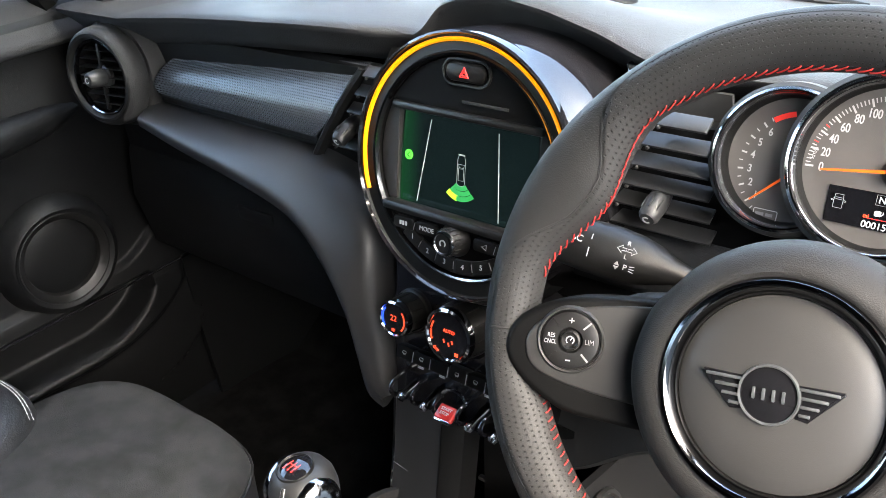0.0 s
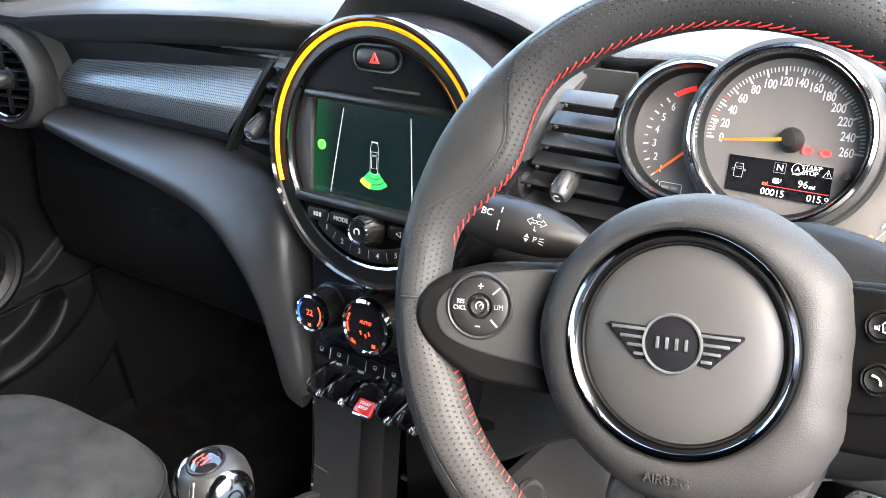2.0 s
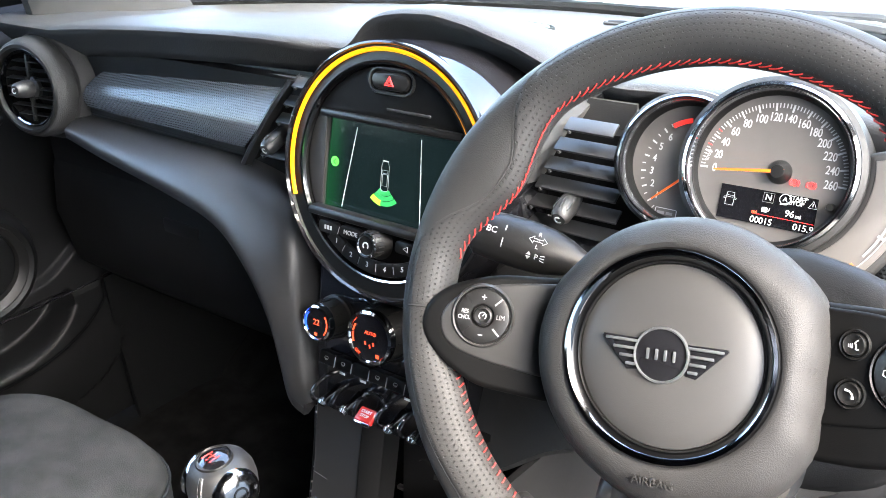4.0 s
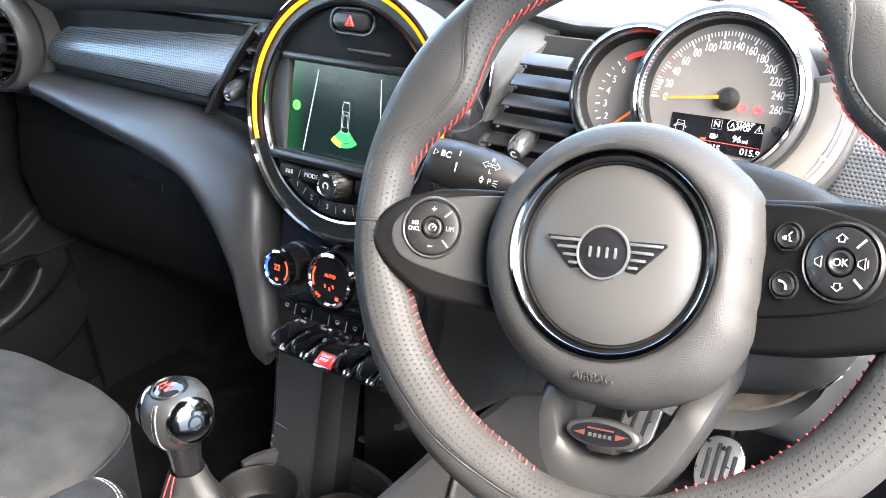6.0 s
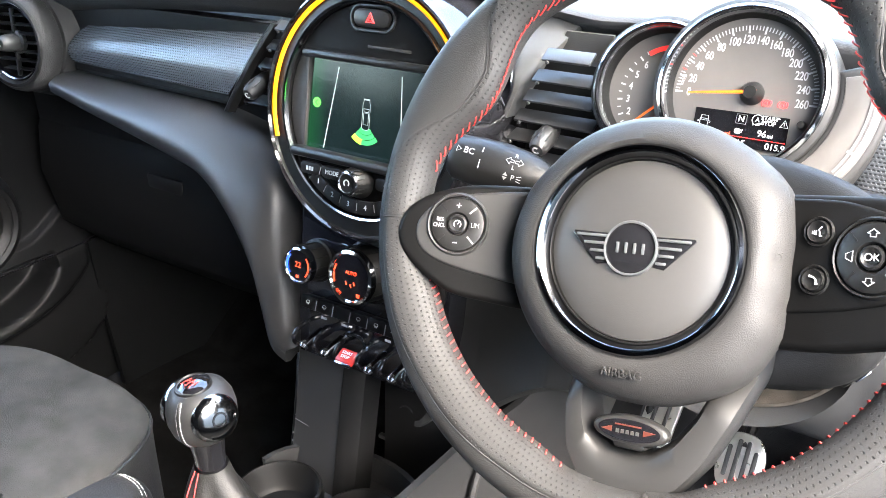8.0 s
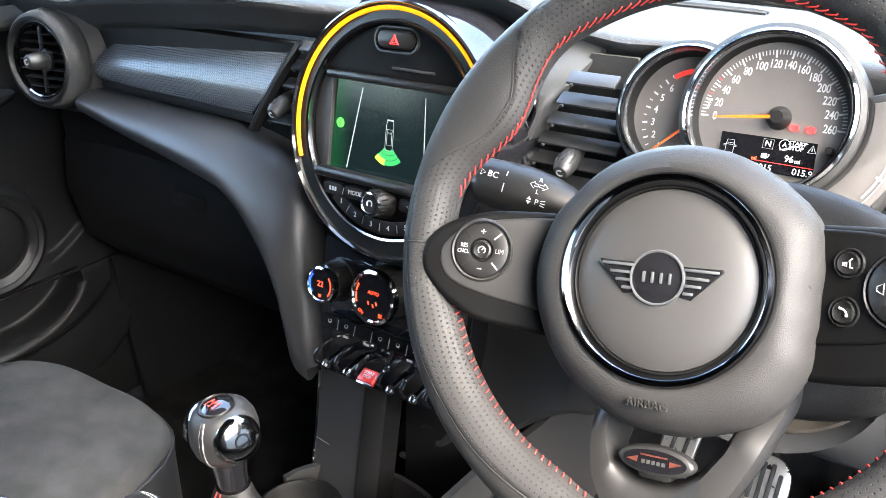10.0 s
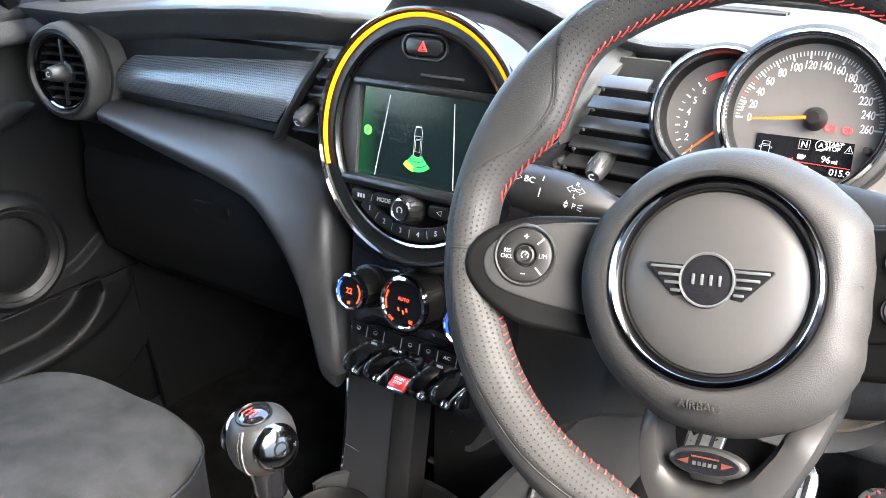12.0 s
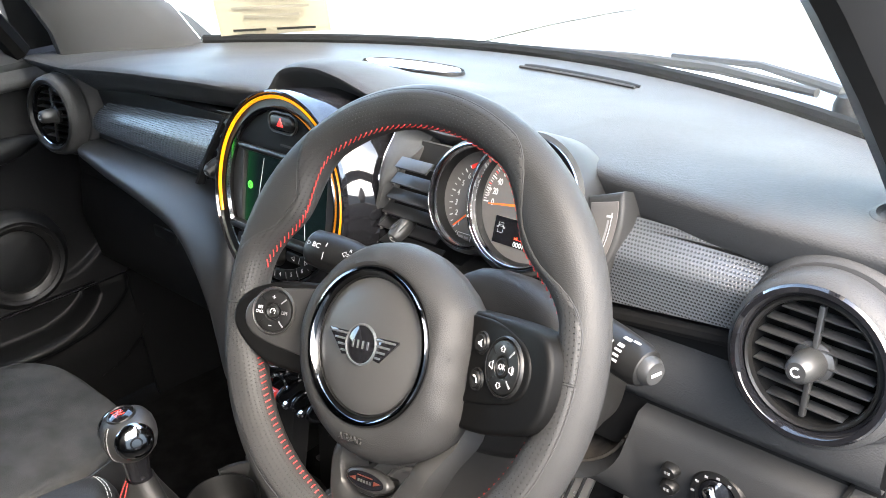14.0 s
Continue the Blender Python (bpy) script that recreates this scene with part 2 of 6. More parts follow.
def part(name, bm, mat, parent=None, label="", angle=35, kind=""):
    me = bpy.data.meshes.new(name)
    bmesh.ops.recalc_face_normals(bm, faces=bm.faces)
    bm.to_mesh(me)
    bm.free()
    me.materials.append(mat)
    me.shade_smooth()
    me.set_sharp_from_angle(angle=radians(angle))
    ob = new(name, me)
    ob.parent = parent
    if label or kind:
        tagged(ob, label, kind=kind)
    return ob


def thing(name, label, category, m=I4, group="", kind=""):
    ob = new(name)
    ob.empty_display_size = 0.05
    ob.matrix_world = m
    return tagged(ob, label, category, group, kind)


def grid(rows, bm=None, m=I4, close_u=False, close_v=False):
    """A sheet through rows of points; returns the bmesh."""
    bm = bm or bmesh.new()
    vs = [[bm.verts.new(m @ Vector(p)) for p in r] for r in rows]
    nr, nc = len(vs), len(vs[0])
    for i in range(nr if close_u else nr - 1):
        for j in range(nc if close_v else nc - 1):
            q = (vs[i][j], vs[(i + 1) % nr][j], vs[(i + 1) % nr][(j + 1) % nc], vs[i][(j + 1) % nc])
            bm.faces.new(q)
    return bm


def thick(bm, d):
    bmesh.ops.recalc_face_normals(bm, faces=bm.faces)
    bmesh.ops.solidify(bm, geom=bm.faces[:], thickness=d)
    return bm


def box(size, m=I4, bevel=0.0, bm=None, seg=2):
    out = bm or bmesh.new()
    b = bmesh.new()
    bmesh.ops.create_cube(b, size=1.0, matrix=Matrix.Diagonal((*size, 1)))
    if bevel:
        bmesh.ops.bevel(b, geom=b.edges[:], offset=bevel, segments=seg, affect="EDGES", profile=0.5)
    return merge(out, b, m)


def merge(out, b, m=I4):
    b.transform(m)
    me = bpy.data.meshes.new("tmp")
    b.to_mesh(me)
    b.free()
    out.from_mesh(me)
    bpy.data.meshes.remove(me)
    return out


def lathe(profile, m=I4, seg=48, bm=None, start=0.0, sweep=360.0):
    """Turns a profile of (radius, height) about the z axis."""
    out = bm or bmesh.new()
    b = bmesh.new()
    full = sweep >= 359.9
    count = seg if full else seg + 1
    rows = []
    for i in range(count):
        a = radians(start + sweep * i / seg)
        rows.append([(r * math.cos(a), r * math.sin(a), z) for r, z in profile])
    grid(rows, b, close_u=full)
    bmesh.ops.remove_doubles(b, verts=b.verts[:], dist=1e-6)
    return merge(out, b, m)


def plate(outline, depth, m=I4, bevel=0.0, bm=None, seg=2):
    """A flat outline (x, y) from z = -depth up to z = 0 with its edges rounded."""
    out = bm or bmesh.new()
    b = bmesh.new()
    f = b.faces.new([b.verts.new((x, y, -depth)) for x, y in outline])
    bmesh.ops.recalc_face_normals(b, faces=b.faces)
    r = bmesh.ops.extrude_face_region(b, geom=[f])
    bmesh.ops.translate(b, verts=[v for v in r["geom"] if isinstance(v, bmesh.types.BMVert)], vec=(0, 0, depth))
    bmesh.ops.recalc_face_normals(b, faces=b.faces)
    if bevel:
        rim = [e for e in b.edges if all(v.co.z > -1e-6 for v in e.verts)]
        bmesh.ops.bevel(b, geom=rim, offset=bevel, segments=seg, affect="EDGES", profile=0.5)
    return merge(out, b, m)


def tube(points, radius, m=I4, seg=10, bm=None, closed=False, flat=1.0):
    """A round bar along points; radius may be a list."""
    out = bm or bmesh.new()
    b = bmesh.new()
    pts = [Vector(p) for p in points]
    rad = radius if isinstance(radius, (list, tuple)) else [radius] * len(pts)
    rows, side = [], None
    for i, p in enumerate(pts):
        d = (pts[(i + 1) % len(pts)] - pts[i - 1]) if closed else (pts[min(i + 1, len(pts) - 1)] - pts[max(i - 1, 0)])
        d.normalize()
        if side is None:
            side = d.orthogonal().normalized()
        side = (side - d * side.dot(d)).normalized()
        up = d.cross(side)
        rows.append([p + (side * math.cos(t) + up * math.sin(t) * flat) * rad[i] for t in (2 * math.pi * k / seg for k in range(seg))])
    grid(rows, b, close_u=closed, close_v=True)
    if not closed:
        for row in (0, len(rows) - 1):
            b.verts.ensure_lookup_table()
            b.faces.new([b.verts[row * seg + k] for k in range(seg)])
    return merge(out, b, m)


def arc(cx, cy, r, a0, a1, n=12, z=None):
    pts = []
    for i in range(n + 1):
        a = radians(a0 + (a1 - a0) * i / n)
        p = (cx + r * math.cos(a), cy + r * math.sin(a))
        pts.append(p if z is None else (*p, z))
    return pts


def sector(r0, r1, a0, a1, n=20):
    return arc(0, 0, r1, a0, a1, n) + arc(0, 0, r0, a1, a0, n)


def rounded(w, h, r, n=5):
    pts = []
    for cx, cy, a in ((w / 2 - r, h / 2 - r, 0), (-w / 2 + r, h / 2 - r, 90), (-w / 2 + r, -h / 2 + r, 180), (w / 2 - r, -h / 2 + r, 270)):
        pts += arc(cx, cy, r, a, a + 90, n)
    return pts


def lettering(words, size, m, mat, parent, name="lettering", depth=0.0002, bold=0.0):
    cu = bpy.data.curves.new("type", "FONT")
    cu.body, cu.size, cu.align_x, cu.align_y, cu.extrude = words, size, "CENTER", "CENTER", depth
    cu.offset = bold
    tmp = bpy.data.objects.new("type", cu)
    me = bpy.data.meshes.new_from_object(tmp)
    bpy.data.objects.remove(tmp)
    bpy.data.curves.remove(cu)
    me.transform(m)
    me.materials.clear()
    me.materials.append(mat)
    ob = new(name, me)
    ob.parent = parent
    return ob


def uv_metres(ob, coords):
    """A UV map in metres: coords lists (u, v) for each vertex."""
    layer = ob.data.uv_layers.new(name="metres")
    for lp in ob.data.loops:
        layer.data[lp.index].uv = coords[lp.vertex_index]


def basis(origin, x, y, z):
    m = Matrix((x, y, z)).transposed().to_4x4()
    m.translation = origin
    return m


def smooth(t):
    t = max(0.0, min(1.0, t))
    return t * t * (3 - 2 * t)


def lerp(a, b, t):
    return a + (b - a) * t


def curve_at(keys, x):
    """Smooth interpolation through sorted (x, value) pairs."""
    if x <= keys[0][0]:
        return keys[0][1]
    for (x0, v0), (x1, v1) in zip(keys, keys[1:]):
        if x <= x1:
            return lerp(v0, v1, smooth((x - x0) / (x1 - x0)))
    return keys[-1][1]


# Frames of reference: the wheel, the centre stack and the instruments.
A, R = radians(7.2), radians(23)
TILT = radians(27.5)
WHEEL = pose(0.3454, 0.0034, 0.6587, 0, 0, 1.8) @ basis(
    (0, 0, 0),
    (math.cos(A), math.sin(A) * math.sin(TILT), math.sin(A) * math.cos(TILT)),
    (-math.sin(A), math.cos(A) * math.sin(TILT), math.cos(A) * math.cos(TILT)),
    (0, -math.cos(TILT), math.sin(TILT)),
)
K = radians(12.3)
STACK = basis((0, 0.176, 0.634), (1, 0, 0), (0, math.sin(K), math.cos(K)), (0, -math.cos(K), math.sin(K)))
DIALS = basis((0.336, 0.2065, 0.694), (1, 0, 0), (0, math.sin(R), math.cos(R)), (0, -math.cos(R), math.sin(R)))
FACE = basis((0, 0, 0), (1, 0, 0), (0, 0, 1), (0, -1, 0))  # x right, y up, z towards the seats


# ---- body shell ----
def screen_base(x):
    return 0.69 - 0.52 * x * x


floor = part("floor", thick(grid([[(x, y, curve_at([(0.45, 0.0), (0.75, 0.3)], y) + (0.16 * smooth((0.13 - abs(x)) / 0.03) if y < 0.6 else 0.0)) for y in (-1.6, -0.8, -0.3, 0.0, 0.2, 0.45, 0.55, 0.65, 0.75, 0.8)] for x in [i * 0.05 - 0.75 for i in range(31)]]), 0.02), CARPET)
tagged(floor, "black carpeted car floor with a raised middle tunnel", "floor", kind="structure")
wall = part("wall_bulkhead", box((1.5, 0.02, 0.6), pose(0, 0.8, 0.27)), CARPET)
tagged(wall, "black carpeted bulkhead behind the pedals", "wall", kind="structure")
# Added panel, hidden from view, that stops light leaking in over the bulkhead.
cowl = part("wall_cowl", box((1.46, 0.4, 0.02), pose(0, 0.64, 0.61)), CARPET)
tagged(cowl, "dark cowl panel under the windscreen base", "wall", kind="structure")
rear = part("wall_rear", box((1.5, 0.04, 1.3), pose(0, -1.7, 0.55)), HEADLINER)
tagged(rear, "plain dark wall closing the cabin behind the seats", "wall", kind="structure")
# Unseen closing walls against outside light; the right rear one narrows the doorway.
for nm, size, at, lab in (
    ("wall_sill", (0.03, 2.0, 0.3), (0.74, -0.72, 0.08), "dark door sill below the open doorway"),
    ("wall_sill_left", (0.03, 1.6, 0.44), (-0.765, -0.32, 0.1), "dark door sill below the passenger door"),
    ("wall_kick_right", (0.03, 0.56, 0.66), (0.7, 0.56, 0.31), "dark footwell side panel on the driver's side"),
    ("wall_rear_left", (0.03, 0.85, 1.3), (-0.75, -1.28, 0.55), "dark side wall behind the passenger door"),
    ("wall_rear_right", (0.03, 1.1, 1.3), (0.75, -1.15, 0.55), "unseen dark side wall that narrows the light from the doorway"),
):
    tagged(part(nm, box(size, pose(*at), 0.004), HARD), lab, "wall", kind="structure")
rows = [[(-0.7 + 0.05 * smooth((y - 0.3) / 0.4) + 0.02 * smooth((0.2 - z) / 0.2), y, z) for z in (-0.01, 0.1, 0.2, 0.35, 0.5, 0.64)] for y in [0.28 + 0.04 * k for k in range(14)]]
tagged(part("wall_kick_left", thick(grid(rows), 0.01), DOOR_SHADED, angle=60), "dark curved footwell side panel on the passenger side", "wall", kind="structure")
HEAD = [(-1.7, 1.1), (-0.9, 1.2), (-0.2, 1.225), (0.2, 1.185)]
roof = part("ceiling", thick(grid([[(x, y - 0.62 * x * x * (y > 0), z - 0.12 * x * x) for y, z in HEAD] for x in [i * 0.1 - 0.7 for i in range(15)]]), 0.03), HEADLINER)
tagged(roof, "dark cloth headliner", "ceiling", kind="structure")

# windscreen
rows = []
for i in range(25):
    x = -0.62 + 1.24 * i / 24
    lo, hi = Vector((x, screen_base(x), 0.688)), Vector((x * 0.93, 0.205 - 0.62 * x * x, 1.185 - 0.11 * x * x))
    rows.append([lo.lerp(hi, t / 8) + Vector((0, 0.05, 0.03)) * math.sin(math.pi * t / 8) for t in range(9)])
glass = part("window_1", thick(grid(rows), 0.004), GLASS)
tagged(glass, "clear curved windscreen glass", "windscreen", kind="structure")
glass.visible_shadow = False
seal = part("windscreen_seal", tube([(x, screen_base(x) + 0.012, 0.694) for x in [i * 0.04 - 0.64 for i in range(33)]], 0.009, seg=8), SEAL)
tagged(seal, "black rubber seal along the windscreen base", "seal", kind="structure")

# pillars
for side in (-1, 1):
    inset = 0.018 if side > 0 else 0.0
    base, top = Vector((side * 0.65 - inset * 0.2, 0.405 + inset * 0.6, 0.64)), Vector((side * 0.585 - inset, -0.06, 1.13))
    rows = []
    for k in range(9):
        c = base.lerp(top, k / 8) + Vector((0, 0.03, 0.02)) * math.sin(math.pi * k / 8)
        w = 0.07 + 0.07 * smooth(1 - k / 3) if side < 0 else 0.055 + 0.015 * k / 8
        rows.append([c + Vector((side * math.cos(t) * 0.035, -math.sin(t) * w, -math.sin(t) * w * 0.25)) for t in (2 * math.pi * q / 14 for q in range(14))])
    p = part("pillar_trim_left" if side < 0 else "pillar_trim_right", grid(rows, close_v=True), PILLAR if side < 0 else SATIN_DARK)
    tagged(p, "grey windscreen pillar trim rising from the dashboard" if side < 0 else "dark windscreen pillar with a rubber seal by the open doorway", "pillar", kind="structure")

# outside
ground = part("ground", grid([[(x, y, -0.32) for y in (-60, -20, -6, 0, 6, 20, 60, 300)] for x in (-200, -60, -20, -6, 0, 6, 20, 60, 200)]), CONCRETE)
tagged(ground, "pale sunlit concrete forecourt", "ground", kind="structure")

# ---- dashboard ----
dash = thing("dashboard", "dark grey soft-skinned car dashboard with dimpled trim", "dashboard")


HOOD = [(-0.118, 0.719), (-0.105, 0.728), (-0.091, 0.735), (-0.08, 0.748), (-0.068, 0.759), (-0.05, 0.766), (-0.022, 0.7705), (0.01, 0.7715), (0.047, 0.7655), (0.1, 0.751), (0.141, 0.7345), (0.2, 0.727), (0.3, 0.727)]
EDGE = [(-0.7, 0.19), (-0.28, 0.19), (-0.2, 0.198), (-0.15, 0.216), (-0.108, 0.246), (-0.09, 0.247), (0.2, 0.247), (0.23, 0.254), (0.34, 0.254), (0.41, 0.238), (0.55, 0.218), (0.7, 0.205)]
BROW = [(-0.7, 0.699), (-0.5, 0.723), (-0.4, 0.732), (-0.3, 0.739), (-0.2, 0.742), (-0.15, 0.7375), (-0.108, 0.7295), (-0.09, 0.728), (0.05, 0.7265), (0.7, 0.7265)]


def straight(keys, x):
    """Straight interpolation through sorted pairs."""
    for (x0, v0), (x1, v1) in zip(keys, keys[1:]):
        if x <= x1:
            return lerp(v0, v1, max(0.0, (x - x0) / (x1 - x0)))
    return keys[-1][1]


def hood(x):
    return sum(straight(HOOD, x + d) for d in (-0.006, -0.003, 0.0, 0.003, 0.006)) / 5


def brow(x):
    return sum(straight(BROW, x + d) for d in (-0.02, -0.01, 0.0, 0.01, 0.02)) / 5


def edge(x):
    return sum(straight(EDGE, x + d) for d in (-0.012, -0.006, 0.0, 0.006, 0.012)) / 5


rows = []
NOSE = [(0.005, 0.001), (0.001, 0.0035), (0.0015, 0.0065), (0.008, 0.0125), (0.019, 0.021), (0.029, 0.032), (0.04, 0.044), (0.1, 0.05)]
FRONT = [(0.005, 0.0015), (0.001, 0.0045), (0.001, 0.009), (0.003, 0.017), (0.005, 0.026), (0.008, 0.035), (0.013, 0.042), (0.05, 0.05)]
for i in range(281):
    x = -0.68 + 1.36 * i / 280
    zb, yf, yw = brow(x), edge(x), screen_base(x) - 0.004
    rise = max(0.0, hood(x) - zb) if x < 0.3 else 0.0
    back = smooth((x - 0.3) / 0.05)
    line = []
    for t in (0, 0.08, 0.2, 0.35, 0.5, 0.62, 0.74, 0.84, 0.92, 0.97, 1.0):
        y = lerp(yw, yf + 0.012, t)
        line.append((x, y, lerp(zb, 0.69, smooth((y - yf - 0.01) / (yw - yf - 0.01))) + rise * (1 - smooth((y - 0.27) / 0.2))))
    z = zb + rise
    line += [(x, yf + lerp(a, c, back), z - lerp(b, d, back)) for (a, b), (c, d) in zip(NOSE, FRONT)]
    rows.append(line)
part("upper_pad", grid(rows), DASH, dash, "soft grained grey upper dashboard pad", angle=60)
part("dash_core", thick(grid([[(x, 0.25, z) for z in (0.69, 0.64, 0.56, 0.46)] for x in (-0.66, -0.4, -0.15, 0.15, 0.4, 0.66)]), 0.02), DARK, dash)


def trim_panel(tl, tr, br, bl, bulge, crease=False):
    nu, nv = 24, 10
    rows, uv = [], []
    for i in range(nu + 1):
        s = i / nu
        line = []
        for j in range(nv + 1):
            t = j / nv
            x = lerp(lerp(tl[0], tr[0], s), lerp(bl[0], br[0], s), t)
            z = lerp(lerp(tl[1], tr[1], s), lerp(bl[1], br[1], s), t)
            y = 0.24 - 1.36 * bulge * math.sin(math.pi * 0.62 * t)
            x += (0.007 * math.sin(math.pi * t) - 0.006) * s * (tl[0] < 0) - 0.012 * math.sin(math.pi * t) * (1 - s) ** 3 * (tl[0] < 0)
            if crease:
                y = curve_at([(0.0, 0.236), (1.0, 0.206)], t / 0.3) if t < 0.3 else 0.206 + 0.004 * (t - 0.3) + 0.02 * smooth((t - 0.92) / 0.08)
                y += 0.012 * smooth((0.06 - s) / 0.06)
            line.append((x, y, z))
            uv.append((x, -z - 0.3 * y))
        rows.append(line)
    bm = grid(rows)
    bm.verts.ensure_lookup_table()
    return bm, uv


for corners in (((-0.487, 0.667), (-0.149, 0.694), (-0.216, 0.613), (-0.508, 0.618)), ((0.418, 0.697), (0.575, 0.691), (0.56, 0.633), (0.412, 0.615))):
    bm, uv = trim_panel(*corners, 0.026, corners[0][0] > 0)
    ob = part("trim_panel", bm, TRIM, dash, "dark trim panel with rows of fine dimples", angle=60)
    uv_metres(ob, uv)
    (x0, z0), (x1, z1) = corners[3], corners[2]
    part("trim_edge", tube([(lerp(x0, x1, k / 8), 0.218, lerp(z0, z1, k / 8) - 0.007) for k in range(9)], 0.0085, seg=10), DARK, dash)

# padded lower edge that sweeps along the passenger side and down beside the stack
SWEEP = [
    ((-0.53, 0.224, 0.602), (-0.523, 0.176, 0.593), (-0.53, 0.26, 0.56)),
    ((-0.45, 0.22, 0.601), (-0.436, 0.17, 0.58), (-0.45, 0.26, 0.53)),
    ((-0.345, 0.215, 0.598), (-0.322, 0.166, 0.563), (-0.35, 0.26, 0.5)),
    ((-0.245, 0.208, 0.592), (-0.238, 0.16, 0.546), (-0.25, 0.26, 0.47)),
    ((-0.165, 0.197, 0.572), (-0.185, 0.151, 0.51), (-0.215, 0.25, 0.44)),
    ((-0.126, 0.177, 0.53), (-0.148, 0.142, 0.46), (-0.19, 0.25, 0.4)),
    ((-0.112, 0.161, 0.46), (-0.134, 0.138, 0.41), (-0.17, 0.24, 0.37)),
    ((-0.1, 0.146, 0.395), (-0.121, 0.134, 0.368), (-0.15, 0.22, 0.345)),
    ((-0.094, 0.142, 0.362), (-0.106, 0.14, 0.35), (-0.12, 0.2, 0.335)),
]


def sweep_keys(keys, steps=6):
    out = []
    for i in range(len(keys) - 1):
        p = [keys[max(i - 1, 0)], keys[i], keys[i + 1], keys[min(i + 2, len(keys) - 1)]]
        for k in range(steps + (i == len(keys) - 2)):
            t = k / steps
            trio = []
            for c in range(3):
                a, b, d, e = (Vector(q[c]) for q in p)
                trio.append(0.5 * (2 * b + (d - a) * t + (2 * a - 5 * b + 4 * d - e) * t * t + (3 * b - a - 3 * d + e) * t**3))
            out.append(trio)
    return out


rows = []
for a, b, c in sweep_keys(SWEEP):
    d = b - a
    n = Vector((0.0, -0.75, 0.6))
    rows.append([a + Vector((0, 0.03, 0)), a, a + d * 0.3 + n * 0.005, a + d * 0.62 + n * 0.006, a + d * 0.88 + n * 0.003, b, b.lerp(c, 0.06) + Vector((0, -0.004, -0.008)), b.lerp(c, 0.25) + Vector((0, -0.006, -0.01)), b.lerp(c, 0.6), c])
part("knee_pad", grid(rows), KNEE, dash, "grey padded edge sweeping down beside the centre stack", angle=60)

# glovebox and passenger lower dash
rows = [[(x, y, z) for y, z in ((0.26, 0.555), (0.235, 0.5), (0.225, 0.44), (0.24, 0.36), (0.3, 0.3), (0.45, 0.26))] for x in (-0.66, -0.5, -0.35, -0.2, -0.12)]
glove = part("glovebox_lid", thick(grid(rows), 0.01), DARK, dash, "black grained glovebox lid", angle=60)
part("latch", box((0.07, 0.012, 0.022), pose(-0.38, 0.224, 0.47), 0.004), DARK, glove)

# driver's lower panels
def low_edge(x):
    return curve_at([(0.03, 0.265), (0.08, 0.304), (0.2, 0.376), (0.3, 0.4), (0.66, 0.4)], x)


rows = []
for x in [0.09 + 0.57 * k / 20 for k in range(21)]:
    rows.append([(x, 0.25, 0.6), (x, 0.228, 0.592), (x, 0.216, 0.57), (x, 0.212, 0.545), (x, 0.222, 0.53), (x, 0.245, 0.526)])
part("driver_fascia", grid(rows), DASH, dash, "smooth grey fascia strip below the trim", angle=60)
rows = []
ledge = []
for x in [0.03 + 0.63 * k / 105 for k in range(106)]:
    e = low_edge(x)
    notch = 0.102 * math.sqrt(max(0.0, 1 - ((x - 0.345) / 0.107) ** 2))
    top = 0.522 - notch
    lean = smooth((0.27 - x) / 0.1)
    y0 = 0.205 + 0.045 * lean
    y1 = y0 - 0.075 * lean
    rows.append([(x, y0 + 0.05, top), (x, y0 + 0.01, top - 0.003), (x, y0, top - 0.014), (x, lerp(y0, y1, 0.5) + 0.006, lerp(top, e, 0.45)), (x, y1 + 0.016, e + 0.012), (x, y1 + 0.024, e + 0.003), (x, y1 + 0.05, e), (x, y1 + 0.16, e + 0.01)])
    if notch > 0.03:
        ledge.append([(x, y0 + 0.012, top - 0.0015), (x, y0 + 0.03, top + 0.001), (x, y0 + 0.06, top + 0.001), (x, y0 + 0.1, top + 0.004)])
part("column_ledge", thick(grid(ledge), 0.003), DUSTY, dash, "dusty brown-grey ledge under the column", angle=60)
part("knee_panel", grid(rows), HARD, dash, "grained knee panel under the steering column", angle=60)
part("end_joint", box((0.003, 0.02, 0.13), pose(0.638, 0.2185, 0.46)), DARK, dash)

# centre speaker and defrost slots in the top
spk = thing("dash_speaker", "oval glossy speaker cover set in the dashboard top", "speaker", pose(-0.088, 0.49, 0.7105, -8, 0, 0))
part("cover", lathe([(0, 0.004), (0.05, 0.0035), (0.084, 0.0015), (0.089, -0.004)], Matrix.Diagonal((1, 0.5, 1, 1)), 48), GLOSS, spk)
part("surround", lathe([(0.089, -0.004), (0.09, 0.0006), (0.0912, 0.0004), (0.093, -0.006)], Matrix.Diagonal((1, 0.515, 1, 1)), 48), DARK, spk)
slot = thing("defrost_slot", "narrow black defroster slot in the dashboard top", "air vent")
part("slot_body", tube([(0.012 + 0.2 * k / 10, 0.618 - 0.018 * (k / 10) ** 2, 0.6945 - 0.001 * k / 10) for k in range(11)], [0.003] + [0.0045] * 9 + [0.003], seg=8, flat=0.35), DARK, slot)
part("slot_lip", tube([(0.012 + 0.2 * k / 10, 0.607 - 0.018 * (k / 10) ** 2, 0.6955) for k in range(11)], 0.0022, seg=6), DASH, slot)

